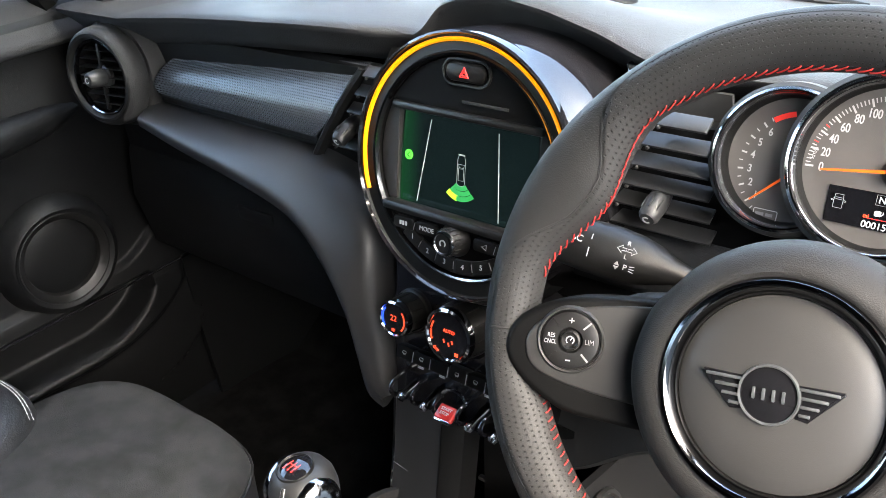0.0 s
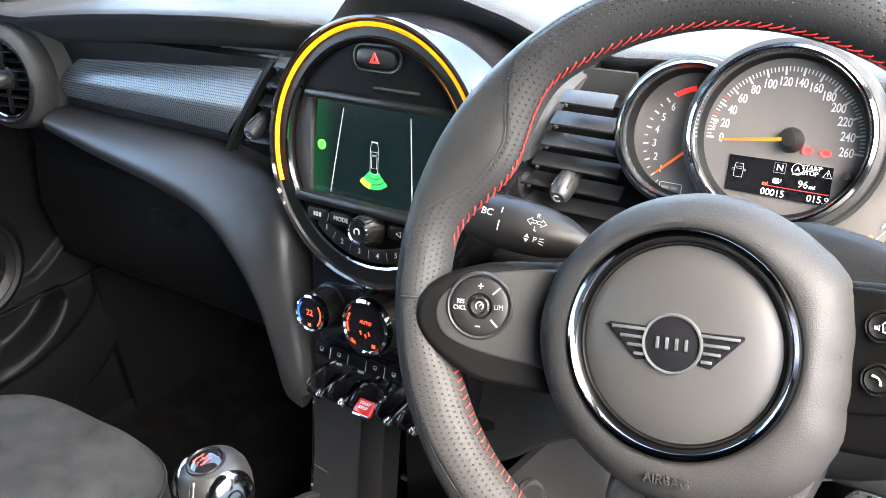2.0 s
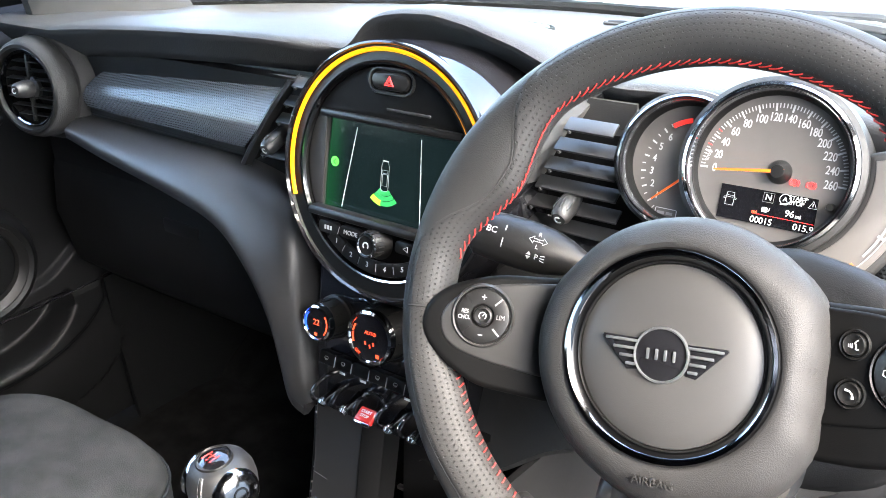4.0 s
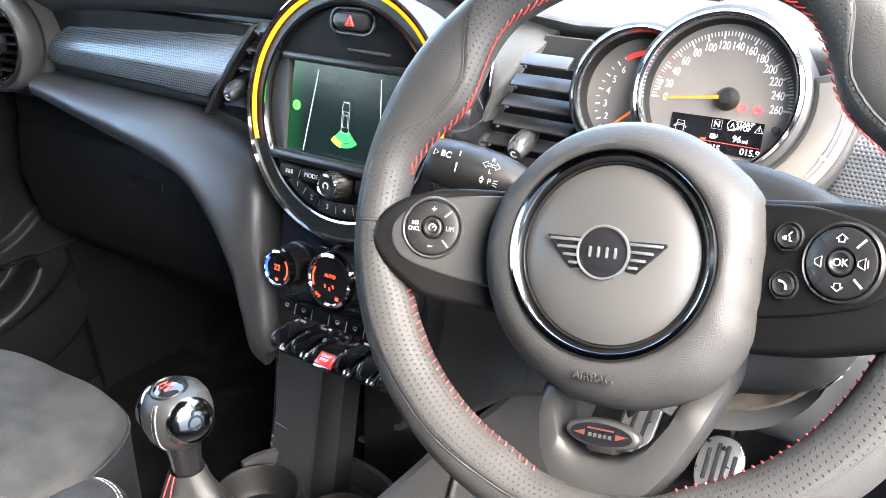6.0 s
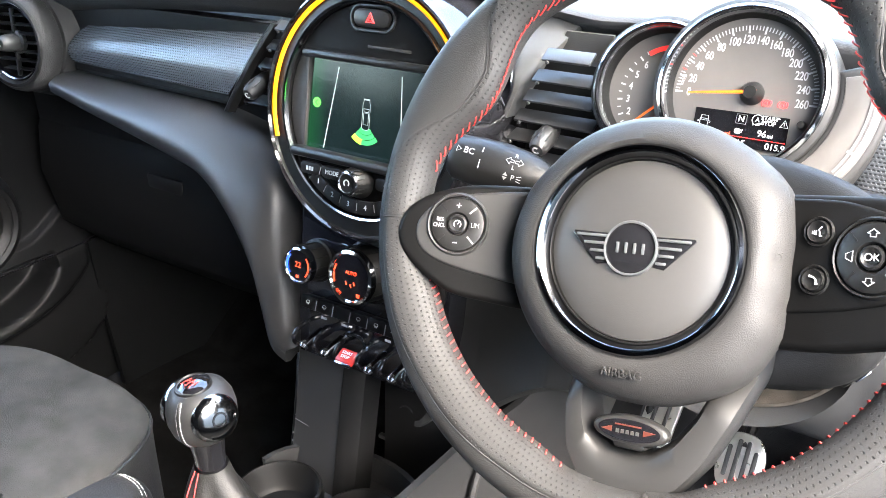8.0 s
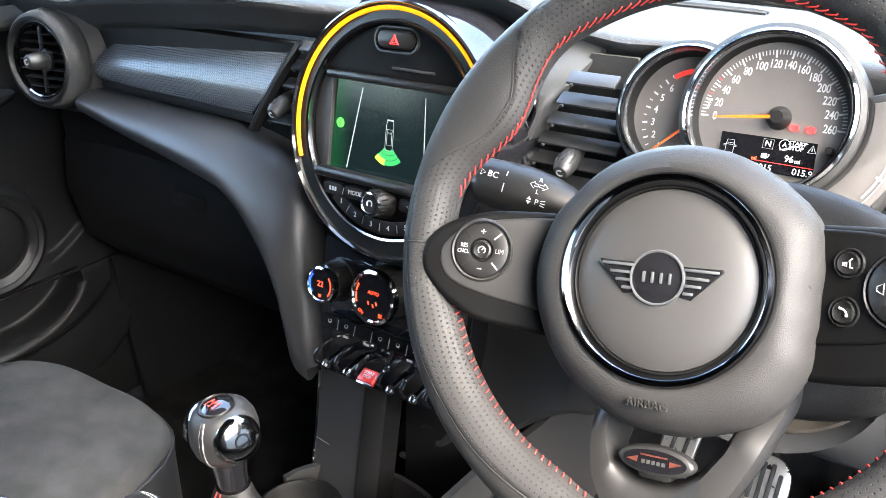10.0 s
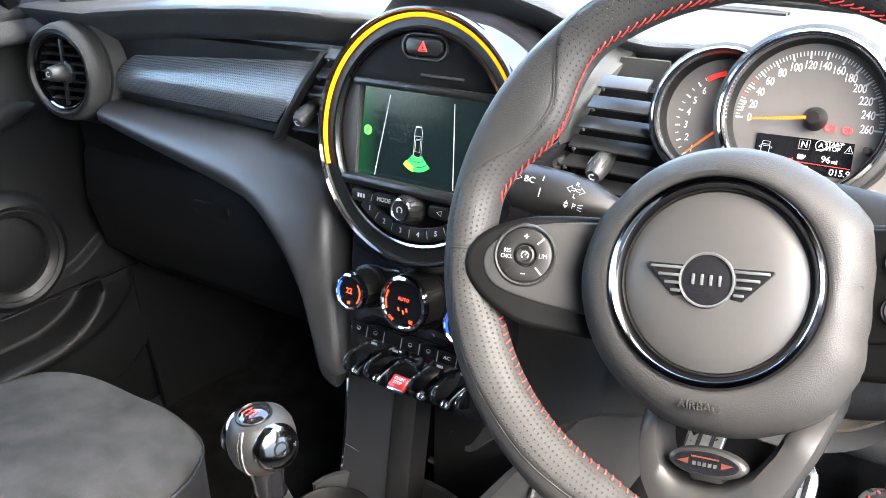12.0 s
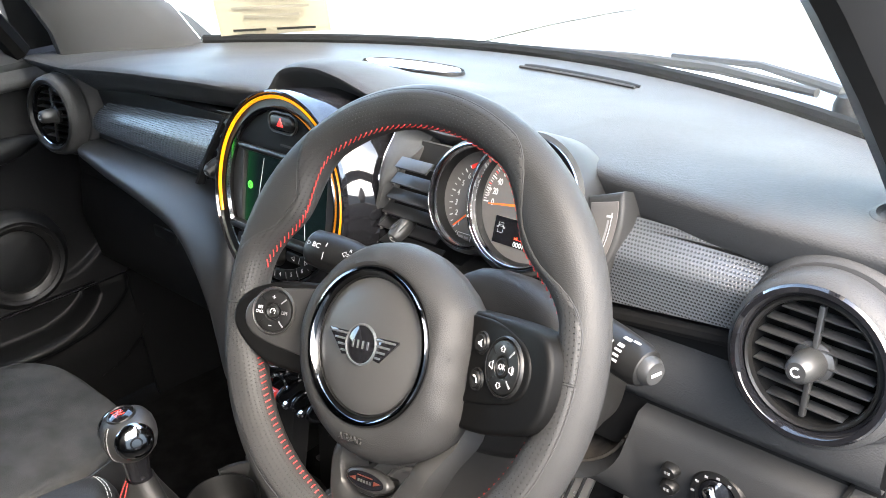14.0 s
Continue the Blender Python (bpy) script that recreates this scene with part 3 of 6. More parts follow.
# ---- round air vents at the ends ----
def round_vent(m, label, skin, blade, ring, rim):
    v = thing("round_air_vent", label, "air vent", m @ Matrix.Scale(0.9, 4), "round vents at the ends of the dashboard")
    part("housing", lathe([(0.064, 0.004), (0.0675, 0.001), (0.0705, -0.008), (0.072, -0.023), (0.0712, -0.0245), (0.0685, -0.025), (0.0685, -0.028), (0.0735, -0.0285), (0.0752, -0.0305), (0.084, -0.058), (0.088, -0.09)], seg=64), skin, v, "grey round housing")
    part("gloss_ring", lathe([(0.0535, -0.006), (0.0545, 0.002), (0.058, 0.0065), (0.062, 0.0065), (0.0642, 0.0035)], seg=64), rim, v, "smooth black ring")
    part("chrome_ring", lathe([(0.0495, -0.005), (0.0502, 0.0005), (0.052, 0.002), (0.0538, 0.0)], seg=64), ring, v, "thin inner ring")
    part("inner_barrel", lathe([(0.0525, -0.002), (0.049, -0.008), (0.047, -0.05), (0, -0.052)], seg=48), SEAL, v)
    for k in range(-3, 4):
        y = 0.0125 * k
        w = math.sqrt(max(0.0499**2 - y * y, 0.0002)) * 2 - 0.004
        if abs(k) < 1:
            continue
        part("slat", box((w, 0.0016, 0.012), pose(0, y, -0.01, 8, 0, 0), 0.0005), blade, v)
    part("spine", box((0.005, 0.094, 0.006), pose(0, 0, -0.006), 0.0015), blade, v)
    part("cross_slat", box((0.094, 0.0016, 0.012), pose(0, 0, -0.01, 8, 0, 0), 0.0005), blade, v)
    knob = part("knob", lathe([(0, 0.022), (0.0075, 0.0215), (0.0105, 0.018), (0.0125, 0.006), (0.0125, -0.004), (0.0165, -0.006), (0.0165, -0.012), (0, -0.013)], seg=28), KNOB, v, "charcoal rubbery knob")
    part("knob_mark", plate(sector(0.0028, 0.0042, 60, 330, 16), 0.0004, pose(0, 0, 0.0226)), WHITE_INK, knob)
    return v


round_vent(pose(0.612, 0.172, 0.652) @ FACE @ pose(0, 0, 0, -8, -4, 0), "round black air vent at the driver's end of the dashboard", DASH, SLAT, SATIN_DARK, GLOSS)
round_vent(pose(-0.578, 0.172, 0.641) @ FACE @ pose(0, 0, 0, -6, 9, 0), "round black air vent at the passenger end of the dashboard", DASH, SATIN_DARK, DARKCHROME, SATIN_DARK)
tip = thing("corner_outlet", "small oval side-window outlet at the dashboard corner", "air vent", pose(0.617, 0.305, 0.718, -5, 0, 0) @ Matrix.Scale(0.85, 4))
part("bezel", lathe([(0.012, 0.0), (0.018, 0.004), (0.022, 0.003), (0.026, -0.004)], Matrix.Diagonal((1, 1.8, 1, 1)), 32), DASH, tip)
part("grille", lathe([(0, 0.001), (0.014, 0.001)], Matrix.Diagonal((1, 1.8, 1, 1)), 32), RUBBER, tip)


# ---- centre vents ----
def centre_vent(outer, slats, knob_at, label):
    """outer: corners in x and z, clockwise from the top left."""
    v = thing("centre_air_vent", label, "air vent", I4, "vents beside the display")
    (x0, z0), (x1, z1), (x2, z2), (x3, z3) = outer
    part("recess", plate([(x0, z0 + 0.004), (x1, z1 + 0.004), (x2, z2), (x3, z3)], 0.004, pose(0, 0.246, 0) @ FACE), RUBBER, v)
    for k in range(slats):
        t = (k + 0.5) / (slats + 0.1)
        xa, xb, z = lerp(x0, x3, t) + 0.002, lerp(x1, x2, t) - 0.002, lerp(z0, z3, t)
        part("slat", box((xb - xa, 0.0145, 0.0026), pose((xa + xb) / 2, 0.2125, z, 30, 0, 0), 0.001), SLAT, v)
        part("slat_pin", lathe([(0, 0.0022), (0.0014, 0.0016), (0.0016, -0.001)], pose(xa + 0.006, 0.2058, z - 0.0046) @ FACE, 8), SATIN, v)
    part("slat_backing", box((abs(x1 - x0) * 0.8, 0.004, z0 - z3 - 0.03), pose((x0 + x1 + x2 + x3) / 4, 0.236, (z0 + z3) / 2 - 0.012), 0.001), SEAL, v)
    kx, kz = knob_at
    knob = part("knob", lathe([(0, 0.02), (0.006, 0.0195), (0.0085, 0.016), (0.0095, 0.002), (0.008, -0.01), (0.0045, -0.02), (0, -0.02)], pose(kx, 0.206, kz) @ FACE @ pose(0, 0, 0, 22, 0, 0), 20), KNOB, v, "charcoal adjuster knob")
    part("knob_mark", plate(sector(0.0022, 0.0035, 50, 320, 14), 0.0004, pose(kx, 0.206, kz) @ FACE @ pose(0, 0, 0, 22, 0, 0) @ pose(0, 0, 0.0206)), WHITE_INK, knob)
    for k in (-1, 0, 1):
        part("knob_rib", box((0.0012, 0.0012, 0.011), pose(kx, 0.206, kz) @ FACE @ pose(0, 0, 0, 22, 0, 0) @ pose(0.0095 * math.sin(0.8 * k), 0.0095 * math.cos(0.8 * k), 0.008), 0.0004), KNOB, knob)
    return v


left_vent = centre_vent([(-0.132, 0.706), (-0.1, 0.706), (-0.115, 0.6), (-0.208, 0.6)], 5, (-0.168, 0.632), "black slatted air vent beside the round display")
right_vent = centre_vent([(0.173, 0.709), (0.216, 0.709), (0.226, 0.597), (0.12, 0.597)], 6, (0.178, 0.632), "black slatted air vent between display and instruments")
# satin surrounds
part("surround", thick(grid([[(lerp(-0.146, -0.222, t) - 0.004 - 0.004 * math.sin(math.pi * t) + w * 0.017, 0.203 - 0.006 * math.sin(math.pi * w) + 0.012 * (1 - t), lerp(0.697, 0.597, t)) for w in (0, 0.33, 0.66, 1)] for t in [k / 10 for k in range(11)]]), 0.012), SATIN_DARK, left_vent, "satin black curved surround")
LIP = [(0.595, 0.111), (0.614, 0.118), (0.644, 0.1305), (0.668, 0.1405), (0.688, 0.1375), (0.709, 0.130), (0.745, 0.11)]
VENT_SIDE = [(0.595, 0.1205), (0.608, 0.126), (0.629, 0.135), (0.66, 0.148), (0.675, 0.156), (0.692, 0.166), (0.745, 0.2)]


def surround_rows():
    rows = []
    for k in range(22):
        z = 0.595 + 0.128 * k / 21
        xl = (straight(LIP, z - 0.004) + straight(LIP, max(0.595, z)) + straight(LIP, min(0.745, z + 0.004))) / 3 if z > 0.6 else straight(LIP, z)
        xr = straight(VENT_SIDE, z)
        yb = 0.211 + 0.016 * smooth((z - 0.672) / 0.03) + 0.03 * smooth((z - 0.692) / 0.03)
        rows.append([(xl - 0.001, yb + 0.03, z), (xl, yb + 0.001, z), (xl + 0.0012, yb - 0.0015, z), (lerp(xl, xr, 0.3), yb - 0.004, z), (lerp(xl, xr, 0.65), yb - 0.003, z), (xr - 0.0015, yb + 0.003, z), (xr, yb + 0.007, z), (xr + 0.001, yb + 0.034, z)])
    return rows


part("surround", grid(surround_rows()), SURROUND, right_vent, "satin grey curved surround", angle=50)
part("surround_edge", tube([(r[2][0] - 0.0008, r[2][1], r[2][2]) for r in surround_rows()], 0.0006, seg=6), RING_CHROME, right_vent, "thin bright edge")

# ---- round display ----
disp = thing("infotainment_display", "round infotainment unit with glowing amber ring and parking view", "car display", STACK)
part("housing", lathe([(0.1215, 0.0), (0.1225, -0.006), (0.123, -0.03), (0.124, -0.075), (0.125, -0.12)], seg=96), GLOSS, disp, "glossy black drum-shaped housing")
rows = []
for k in range(81):
    a = -64 + 172 * k / 80
    w = smooth((98 - a) / 92) * smooth((a + 64) / 72)
    rows.append([((0.1218 + (r - 0.1218) * w) * math.cos(radians(a)), (0.1218 + (r - 0.1218) * w) * math.sin(radians(a)), z) for r, z in ((0.1218, -0.002), (0.1245, -0.008), (0.129, -0.0155), (0.134, -0.024), (0.1385, -0.033), (0.142, -0.042), (0.145, -0.053), (0.147, -0.065), (0.149, -0.1))])
part("flared_cowl", grid(rows), GLOSS, disp, "glossy black flared cowl beside the display", angle=60)
part("outer_rim", lathe([(0.118, 0.003), (0.1195, 0.0055), (0.1215, 0.004), (0.1222, -0.001)], seg=96), GLOSS, disp, "black outer rim")
part("bezel", lathe([(0.1185, 0.002), (0.1172, -0.0008), (0.111, -0.001), (0.1045, -0.0006), (0.1, -0.004)], seg=96), SATIN_DARK, disp, "black bezel")
part("light_ring", lathe([(0.1119, 0.0005), (0.1128, 0.0028), (0.1146, 0.0036), (0.116, 0.0022)], seg=80, start=-12, sweep=212), AMBER, disp, "glowing amber light ring")
part("chrome_ring", lathe([(0.0995, -0.003), (0.1005, 0.0015), (0.1025, 0.002), (0.104, -0.001)], seg=96), RING_CHROME, disp, "thin chrome ring")
part("back_face", lathe([(0, -0.014), (0.1, -0.014), (0.101, -0.004)], seg=64), DARK, disp)


def chord(r, a0, a1, n=24):
    return arc(0, 0, r, a0, a1, n)


top_plate = part("upper_plate", plate(chord(0.0992, 30, 150), 0.012, pose(0, 0, -0.004), 0.002), FACEPLATE, disp, "matt black upper plate")
low_plate = part("lower_plate", plate(chord(0.0992, 209, 331), 0.012, pose(0, 0, -0.004), 0.002), FACEPLATE, disp, "matt black control plate")
for a in (142, -38):
    part("side_bezel", plate(chord(0.0992, a, a + 76), 0.008, pose(0, 0, -0.007), 0.0015), SATIN, disp, "satin grey side bezel")
part("screen_lip", box((0.176, 0.01, 0.016), pose(0, -0.049, -0.003), 0.004), SATIN_DARK, disp)
part("top_bar", box((0.168, 0.008, 0.01), pose(0, 0.047, -0.006), 0.003), SATIN_DARK, disp)
screen = part("screen", plate([(-0.074, 0.043), (0.074, 0.043), (0.08, -0.046), (-0.08, -0.046)], 0.002, pose(0, 0, -0.011)), SCREEN, disp, "dark parking-assistant screen")
for xa, xb in ((-0.042, -0.056), (0.034, 0.0395)):
    part("guide_line", tube([(xa, 0.037, -0.0106), (xb, -0.043, -0.0106)], 0.0005, seg=5), SCREEN_WHITE, screen)
badge = part("arrow_disc", plate(arc(-0.068, 0.0, 0.0048, 0, 345, 23), 0.0006, pose(0, 0, -0.0103)), GREEN, screen, "green round button")
part("arrow", tube([(-0.0665, 0.0025, -0.0098), (-0.069, 0, -0.0098), (-0.0665, -0.0025, -0.0098)], 0.0005, seg=5), DARK, badge)
for pts in ([(-0.0095, 0.006), (-0.0095, -0.016), (-0.0075, -0.018), (-0.0025, -0.018), (-0.0005, -0.016), (-0.0005, 0.006), (-0.002, 0.0105), (-0.008, 0.0105)], [(-0.0085, 0.002), (-0.0015, 0.002), (-0.0025, -0.001), (-0.0075, -0.001)], [(-0.008, -0.002), (-0.002, -0.002), (-0.002, -0.013), (-0.008, -0.013)]):
    part("car_outline", tube([(x, y, -0.0106) for x, y in pts], 0.00022, seg=4, closed=True), SCREEN_WHITE, screen)
part("light_mark", box((0.007, 0.0012, 0.0004), pose(-0.005, 0.0108, -0.0105)), SCREEN_WHITE, screen)
for r0, r1, a0, a1, mat in ((0.009, 0.0135, 232, 308, GREEN_DIM), (0.014, 0.0185, 230, 310, GREEN_DIM), (0.019, 0.0235, 258, 312, GREEN_DIM), (0.0185, 0.024, 228, 262, LIME)):
    part("sensor_arc", plate(sector(r0, r1, a0, a1), 0.0004, pose(-0.005, -0.009, -0.0106)), mat, screen)
hz = part("hazard_button", plate(rounded(0.042, 0.016, 0.0078), 0.006, pose(0.001, 0.0855, 0.0005), 0.002), SATIN_DARK, top_plate, "black oval hazard button")
part("button_rim", tube([(x + 0.001, y + 0.0855, -0.0028) for x, y in rounded(0.051, 0.022, 0.0108)], 0.0016, seg=6, closed=True), SATIN_DARK, top_plate)
part("warning_triangle", tube([(0.001 + 0.0056 * math.sin(a), 0.0845 + 0.0056 * math.cos(a), 0.0009) for a in (0, 2.0944, 4.1888)], 0.0007, seg=5, closed=True), HAZARD, hz)
part("warning_triangle", tube([(0.001 + 0.003 * math.sin(a), 0.0845 + 0.0028 * math.cos(a), 0.0009) for a in (0, 2.0944, 4.1888)], 0.0006, seg=5, closed=True), HAZARD, hz)
part("card_slot", box((0.05, 0.0025, 0.002), pose(0.022, 0.06, -0.0038), 0.0008), RUBBER, top_plate)
nav = part("control_knob", lathe([(0, 0.018), (0.0105, 0.018), (0.0118, 0.0165), (0.0135, 0.004), (0.0165, 0.0), (0.0175, -0.006)], pose(-0.001, -0.066, -0.002), 36), SATIN_DARK, low_plate, "black ribbed control knob")
part("knob_ring", lathe([(0.0088, 0.0178), (0.0095, 0.0192), (0.0112, 0.019), (0.0119, 0.0168)], pose(-0.001, -0.066, -0.002), 36), CHROME, nav, "chrome ring")
part("knob_mark", plate(sector(0.0024, 0.0036, -40, 230, 16), 0.0004, pose(-0.001, -0.066, 0.0166)), WHITE_INK, nav)
for k in range(16):
    a = 2 * math.pi * k / 16
    part("knob_rib", box((0.0012, 0.0012, 0.009), pose(-0.001 + 0.0128 * math.cos(a), -0.066 + 0.0128 * math.sin(a), 0.0085), 0.0004), SATIN_DARK, nav)
for x, words in ((-0.062, ""), (-0.034, "MODE"), (0.034, ""), (0.058, "")):
    b = part("key", plate(rounded(0.026, 0.012, 0.004), 0.005, pose(x, -0.064, 0.0008), 0.001), DARK, low_plate)
    if words:
        lettering(words, 0.0062, pose(x + 0.001, -0.064, 0.0011), WHITE_INK, b)
    elif x > 0:
        s = 0.0026 if x > 0.05 else -0.0026
        part("key_arrow", tube([(x - s, -0.0615, 0.0011), (x + s, -0.064, 0.0011), (x - s, -0.0665, 0.0011)], 0.0004, seg=4, closed=True), WHITE_INK, b)
    else:
        for dx in (-0.0035, 0.0, 0.0035):
            part("key_mark", box((0.0022, 0.004, 0.0004), pose(x + dx, -0.064, 0.0011)), WHITE_INK, b)
for x in (-0.048, 0.046):
    part("key_divider", box((0.0006, 0.008, 0.0004), pose(x, -0.064, 0.0013, 0, 0, -15)), GREY_INK, low_plate)
for k in range(6):
    a = radians(236 + 13.6 * k)
    b = part("station_key", plate(sector(0.0845, 0.0975, -6.5, 6.5, 6), 0.005, pose(0, 0, -0.0002, 0, 0, 236 + 13.6 * k), 0.0006), DARK, low_plate)
    lettering(str(k + 1), 0.0072, pose(0.0905 * math.cos(a), 0.0905 * math.sin(a), 0.0002), WHITE_INK, b)
    a += radians(6.8)
    part("key_divider", tube([(r * math.cos(a), r * math.sin(a), 0.0) for r in (0.087, 0.0945)], 0.00035, seg=4), GREY_INK, low_plate)

# ---- climate panel ----
clim = thing("climate_panel", "glossy black climate panel with knobs, keys and toggles", "control panel", STACK)
part("fascia", plate([(-0.098, -0.112), (0.098, -0.112), (0.098, -0.2), (0.09, -0.275), (-0.09, -0.275), (-0.098, -0.2)], 0.03, pose(0, 0, -0.03), 0.004), GLOSS, clim, "glossy black fascia")
part("upper_ledge", lathe([(0.108, -0.02), (0.121, -0.012), (0.13, -0.016), (0.136, -0.03)], seg=40, start=222, sweep=96), SATIN_DARK, clim)


def dial_knob(x, y, r, h):
    k = part("knob", lathe([(0, -0.0005), (r * 0.86, 0.0), (r * 0.9, -0.001), (r * 1.02, -0.008), (r * 1.1, -h), (r * 1.22, -h - 0.001), (r * 1.24, -h - 0.006)], pose(x, y, 0.002), 44), SATIN_DARK, clim, "black rotary knob")
    part("chrome_rim", lathe([(r * 0.85, 0.0005), (r * 0.9, 0.0022), (r * 1.0, 0.0012), (r * 1.04, -0.0035), (r * 1.03, -0.006)], pose(x, y, 0.002), 44), CHROME, k, "chrome rim")
    part("display", lathe([(0, 0.0006), (r * 0.85, 0.0004)], pose(x, y, 0.002), 40), LCD, k)
    for i in range(12):
        a = 2 * math.pi * i / 12
        part("grip_rib", box((0.0011, 0.0011, h * 0.6), pose(x + r * 1.085 * math.cos(a), y + r * 1.085 * math.sin(a), -h * 0.5), 0.0003), DARK, k)
    return k


for x, words in ((-0.069, "22"), (0.069, "21.5")):
    k = dial_knob(x, -0.1665, 0.019, 0.026)
    lettering(words, 0.0085 if words == "22" else 0.0065, pose(x, -0.1655, 0.0032), RED_LED, k)
    part("heat_arc", plate(sector(0.0136, 0.0152, -42, 42), 0.0004, pose(x, -0.1665, 0.0034)), RED_LED, k)
    part("cool_arc", plate(sector(0.0136, 0.0152, 138, 222), 0.0004, pose(x, -0.1665, 0.0034)), BLUE_LED, k)
    part("seat_mark", box((0.0035, 0.003, 0.0004), pose(x, -0.178, 0.0032)), RED_LED, k)
k = dial_knob(0, -0.162, 0.0275, 0.03)
lettering("AUTO", 0.005, pose(0.0015, -0.157, 0.0032), RED_LED, k)
lettering("OFF", 0.0042, pose(-0.013, -0.179, 0.0032, 0, 0, -35), RED_LED, k)
for a0, a1 in ((150, 172), (176, 204)):
    part("fan_arc", plate(sector(0.0195, 0.0212, a0, a1), 0.0004, pose(0, -0.162, 0.0034)), RED_LED, k)
for dx, dy in ((-0.004, -0.168), (0.002, -0.17), (0.006, -0.167)):
    part("flow_mark", box((0.0014, 0.0036, 0.0004), pose(dx, dy, 0.0032, 0, 0, 20)), RED_LED, k)
part("defrost_mark", box((0.004, 0.0035, 0.0004), pose(0.012, -0.178, 0.0032)), RED_LED, k)
for i in range(7):
    x = -0.069 + 0.023 * i
    b = part("key", box((0.0222, 0.014, 0.012), pose(x, -0.2115, -0.022, -10, 0, 0), 0.0015), FACEPLATE, clim)
    if i == 5:
        lettering("A/C", 0.0048, pose(x, -0.2105, -0.0155, -10, 0, 0), WHITE_INK, b)
    elif i != 2:
        m = pose(x, -0.2105, -0.0154, -10, 0, 0)
        part("key_mark", tube([m @ Vector((px, py + 0.0008, 0)) for px, py in rounded(0.0046, 0.003, 0.0011)], 0.0002, seg=4, closed=True), WHITE_INK, b)
        for dx in (-0.0012, 0.0, 0.0012):
            part("key_mark", tube([m @ Vector((dx + 0.0003 * q, 0.0004 - 0.0011 * abs(q + 1), 0)) for q in (-1, 0, 1)], 0.00016, seg=4), WHITE_INK, b)
    if i:
        part("key_divider", box((0.0008, 0.011, 0.0006), pose(x - 0.0115, -0.2115, -0.0155, -10, 0, 0)), GREY_INK, clim)
# toggles
for i in range(5):
    x = -0.058 + 0.029 * i
    if i == 2:
        t = part("start_switch", box((0.0215, 0.0165, 0.007), pose(x + 0.001, -0.247, -0.001, -52, 0, 0), 0.0026, seg=3), RED_CAP, clim, "red start and stop toggle")
        lettering("START", 0.0044, pose(x + 0.001, -0.2423, -0.0009, -52, 0, 0), WHITE_INK, t)
        lettering("STOP", 0.0044, pose(x + 0.001, -0.2452, 0.0028, -52, 0, 0), WHITE_INK, t)
        part("switch_lip", box((0.0195, 0.0035, 0.0055), pose(x + 0.001, -0.2525, 0.0055, -52, 0, 0), 0.0016), CHROME, t, "chrome lip")
        part("switch_collar", tube([(x + 0.001 + 0.015 * math.cos(a), -0.238 + 0.012 * math.sin(a), -0.012) for a in [math.pi * q / 10 for q in range(11)]], 0.002, seg=6), CHROME, t, "chrome collar")
    else:
        t = part("toggle", tube([(x, -0.243, -0.028), (x, -0.248, -0.01), (x, -0.2505, -0.004)], [0.005, 0.0038, 0.0046], seg=12), DARKCHROME, clim, "dark chrome toggle switch")
        part("toggle_tip", lathe([(0, 0.004), (0.004, 0.003), (0.0055, 0.0), (0.0045, -0.004), (0, -0.005)], pose(x, -0.252, -0.001, 40, 0, 0), 16), CHROME, t, "chrome tip")
        part("toggle_mark", box((0.0075, 0.0025, 0.0004), pose(x, -0.2285, -0.0295)), WHITE_INK, clim)
for i in range(6):
    x = -0.0725 + 0.029 * i
    part("guard_hoop", tube([(x, -0.247 + 0.014 * math.cos(a), -0.03 + 0.03 * math.sin(a)) for a in [math.pi * (q / 12) for q in range(13)]], 0.0024, seg=10), GLOSS, clim, "black guard hoop")

# ---- instruments ----
clu = thing("instrument_cluster", "twin chrome-ringed speedometer and rev counter pod", "instrument cluster", DIALS)


def cut_round(bm, r):
    """Takes away what lies within r of the speedometer's axis."""
    bmesh.ops.delete(bm, geom=[v for v in bm.verts if math.hypot(v.co.x, v.co.y) < r], context="VERTS")
    return bm


def gauge(name, x, y, r, depth, label, z0=0.0):
    m = pose(x, y, z0)
    hole = 0.06 if x else 0.0
    body = part(name, cut_round(lathe([(r * 1.0, 0.004), (r * 1.06, 0.001), (r * 1.085, -0.008), (r * 1.08, -0.045), (r * 0.9, -0.07)], m, 120), hole), HARD, clu, label)
    part("chrome_bezel", cut_round(lathe([(r * 0.9, -0.003), (r * 0.915, 0.004), (r * 0.955, 0.0065), (r * 0.99, 0.0055), (r * 1.01, 0.001)], m, 120), hole), BEZEL, body, "chrome bezel")
    part("dark_step", cut_round(lathe([(r * 0.895, -0.004), (r * 0.925, 0.0055), (r * 0.935, 0.0068)], m, 120), hole), GLOSS, body)
    part("inner_wall", cut_round(lathe([(r * 0.9, -0.002), (r * 0.86, -depth)], m, 120), hole), DARK, body)
    part("dial_face", cut_round(lathe([(0, -depth)] + [(r * 0.0967 * k, -depth) for k in range(1, 10)], m, 96), hole * 0.95), DIAL, body, "anthracite dial face")
    return body


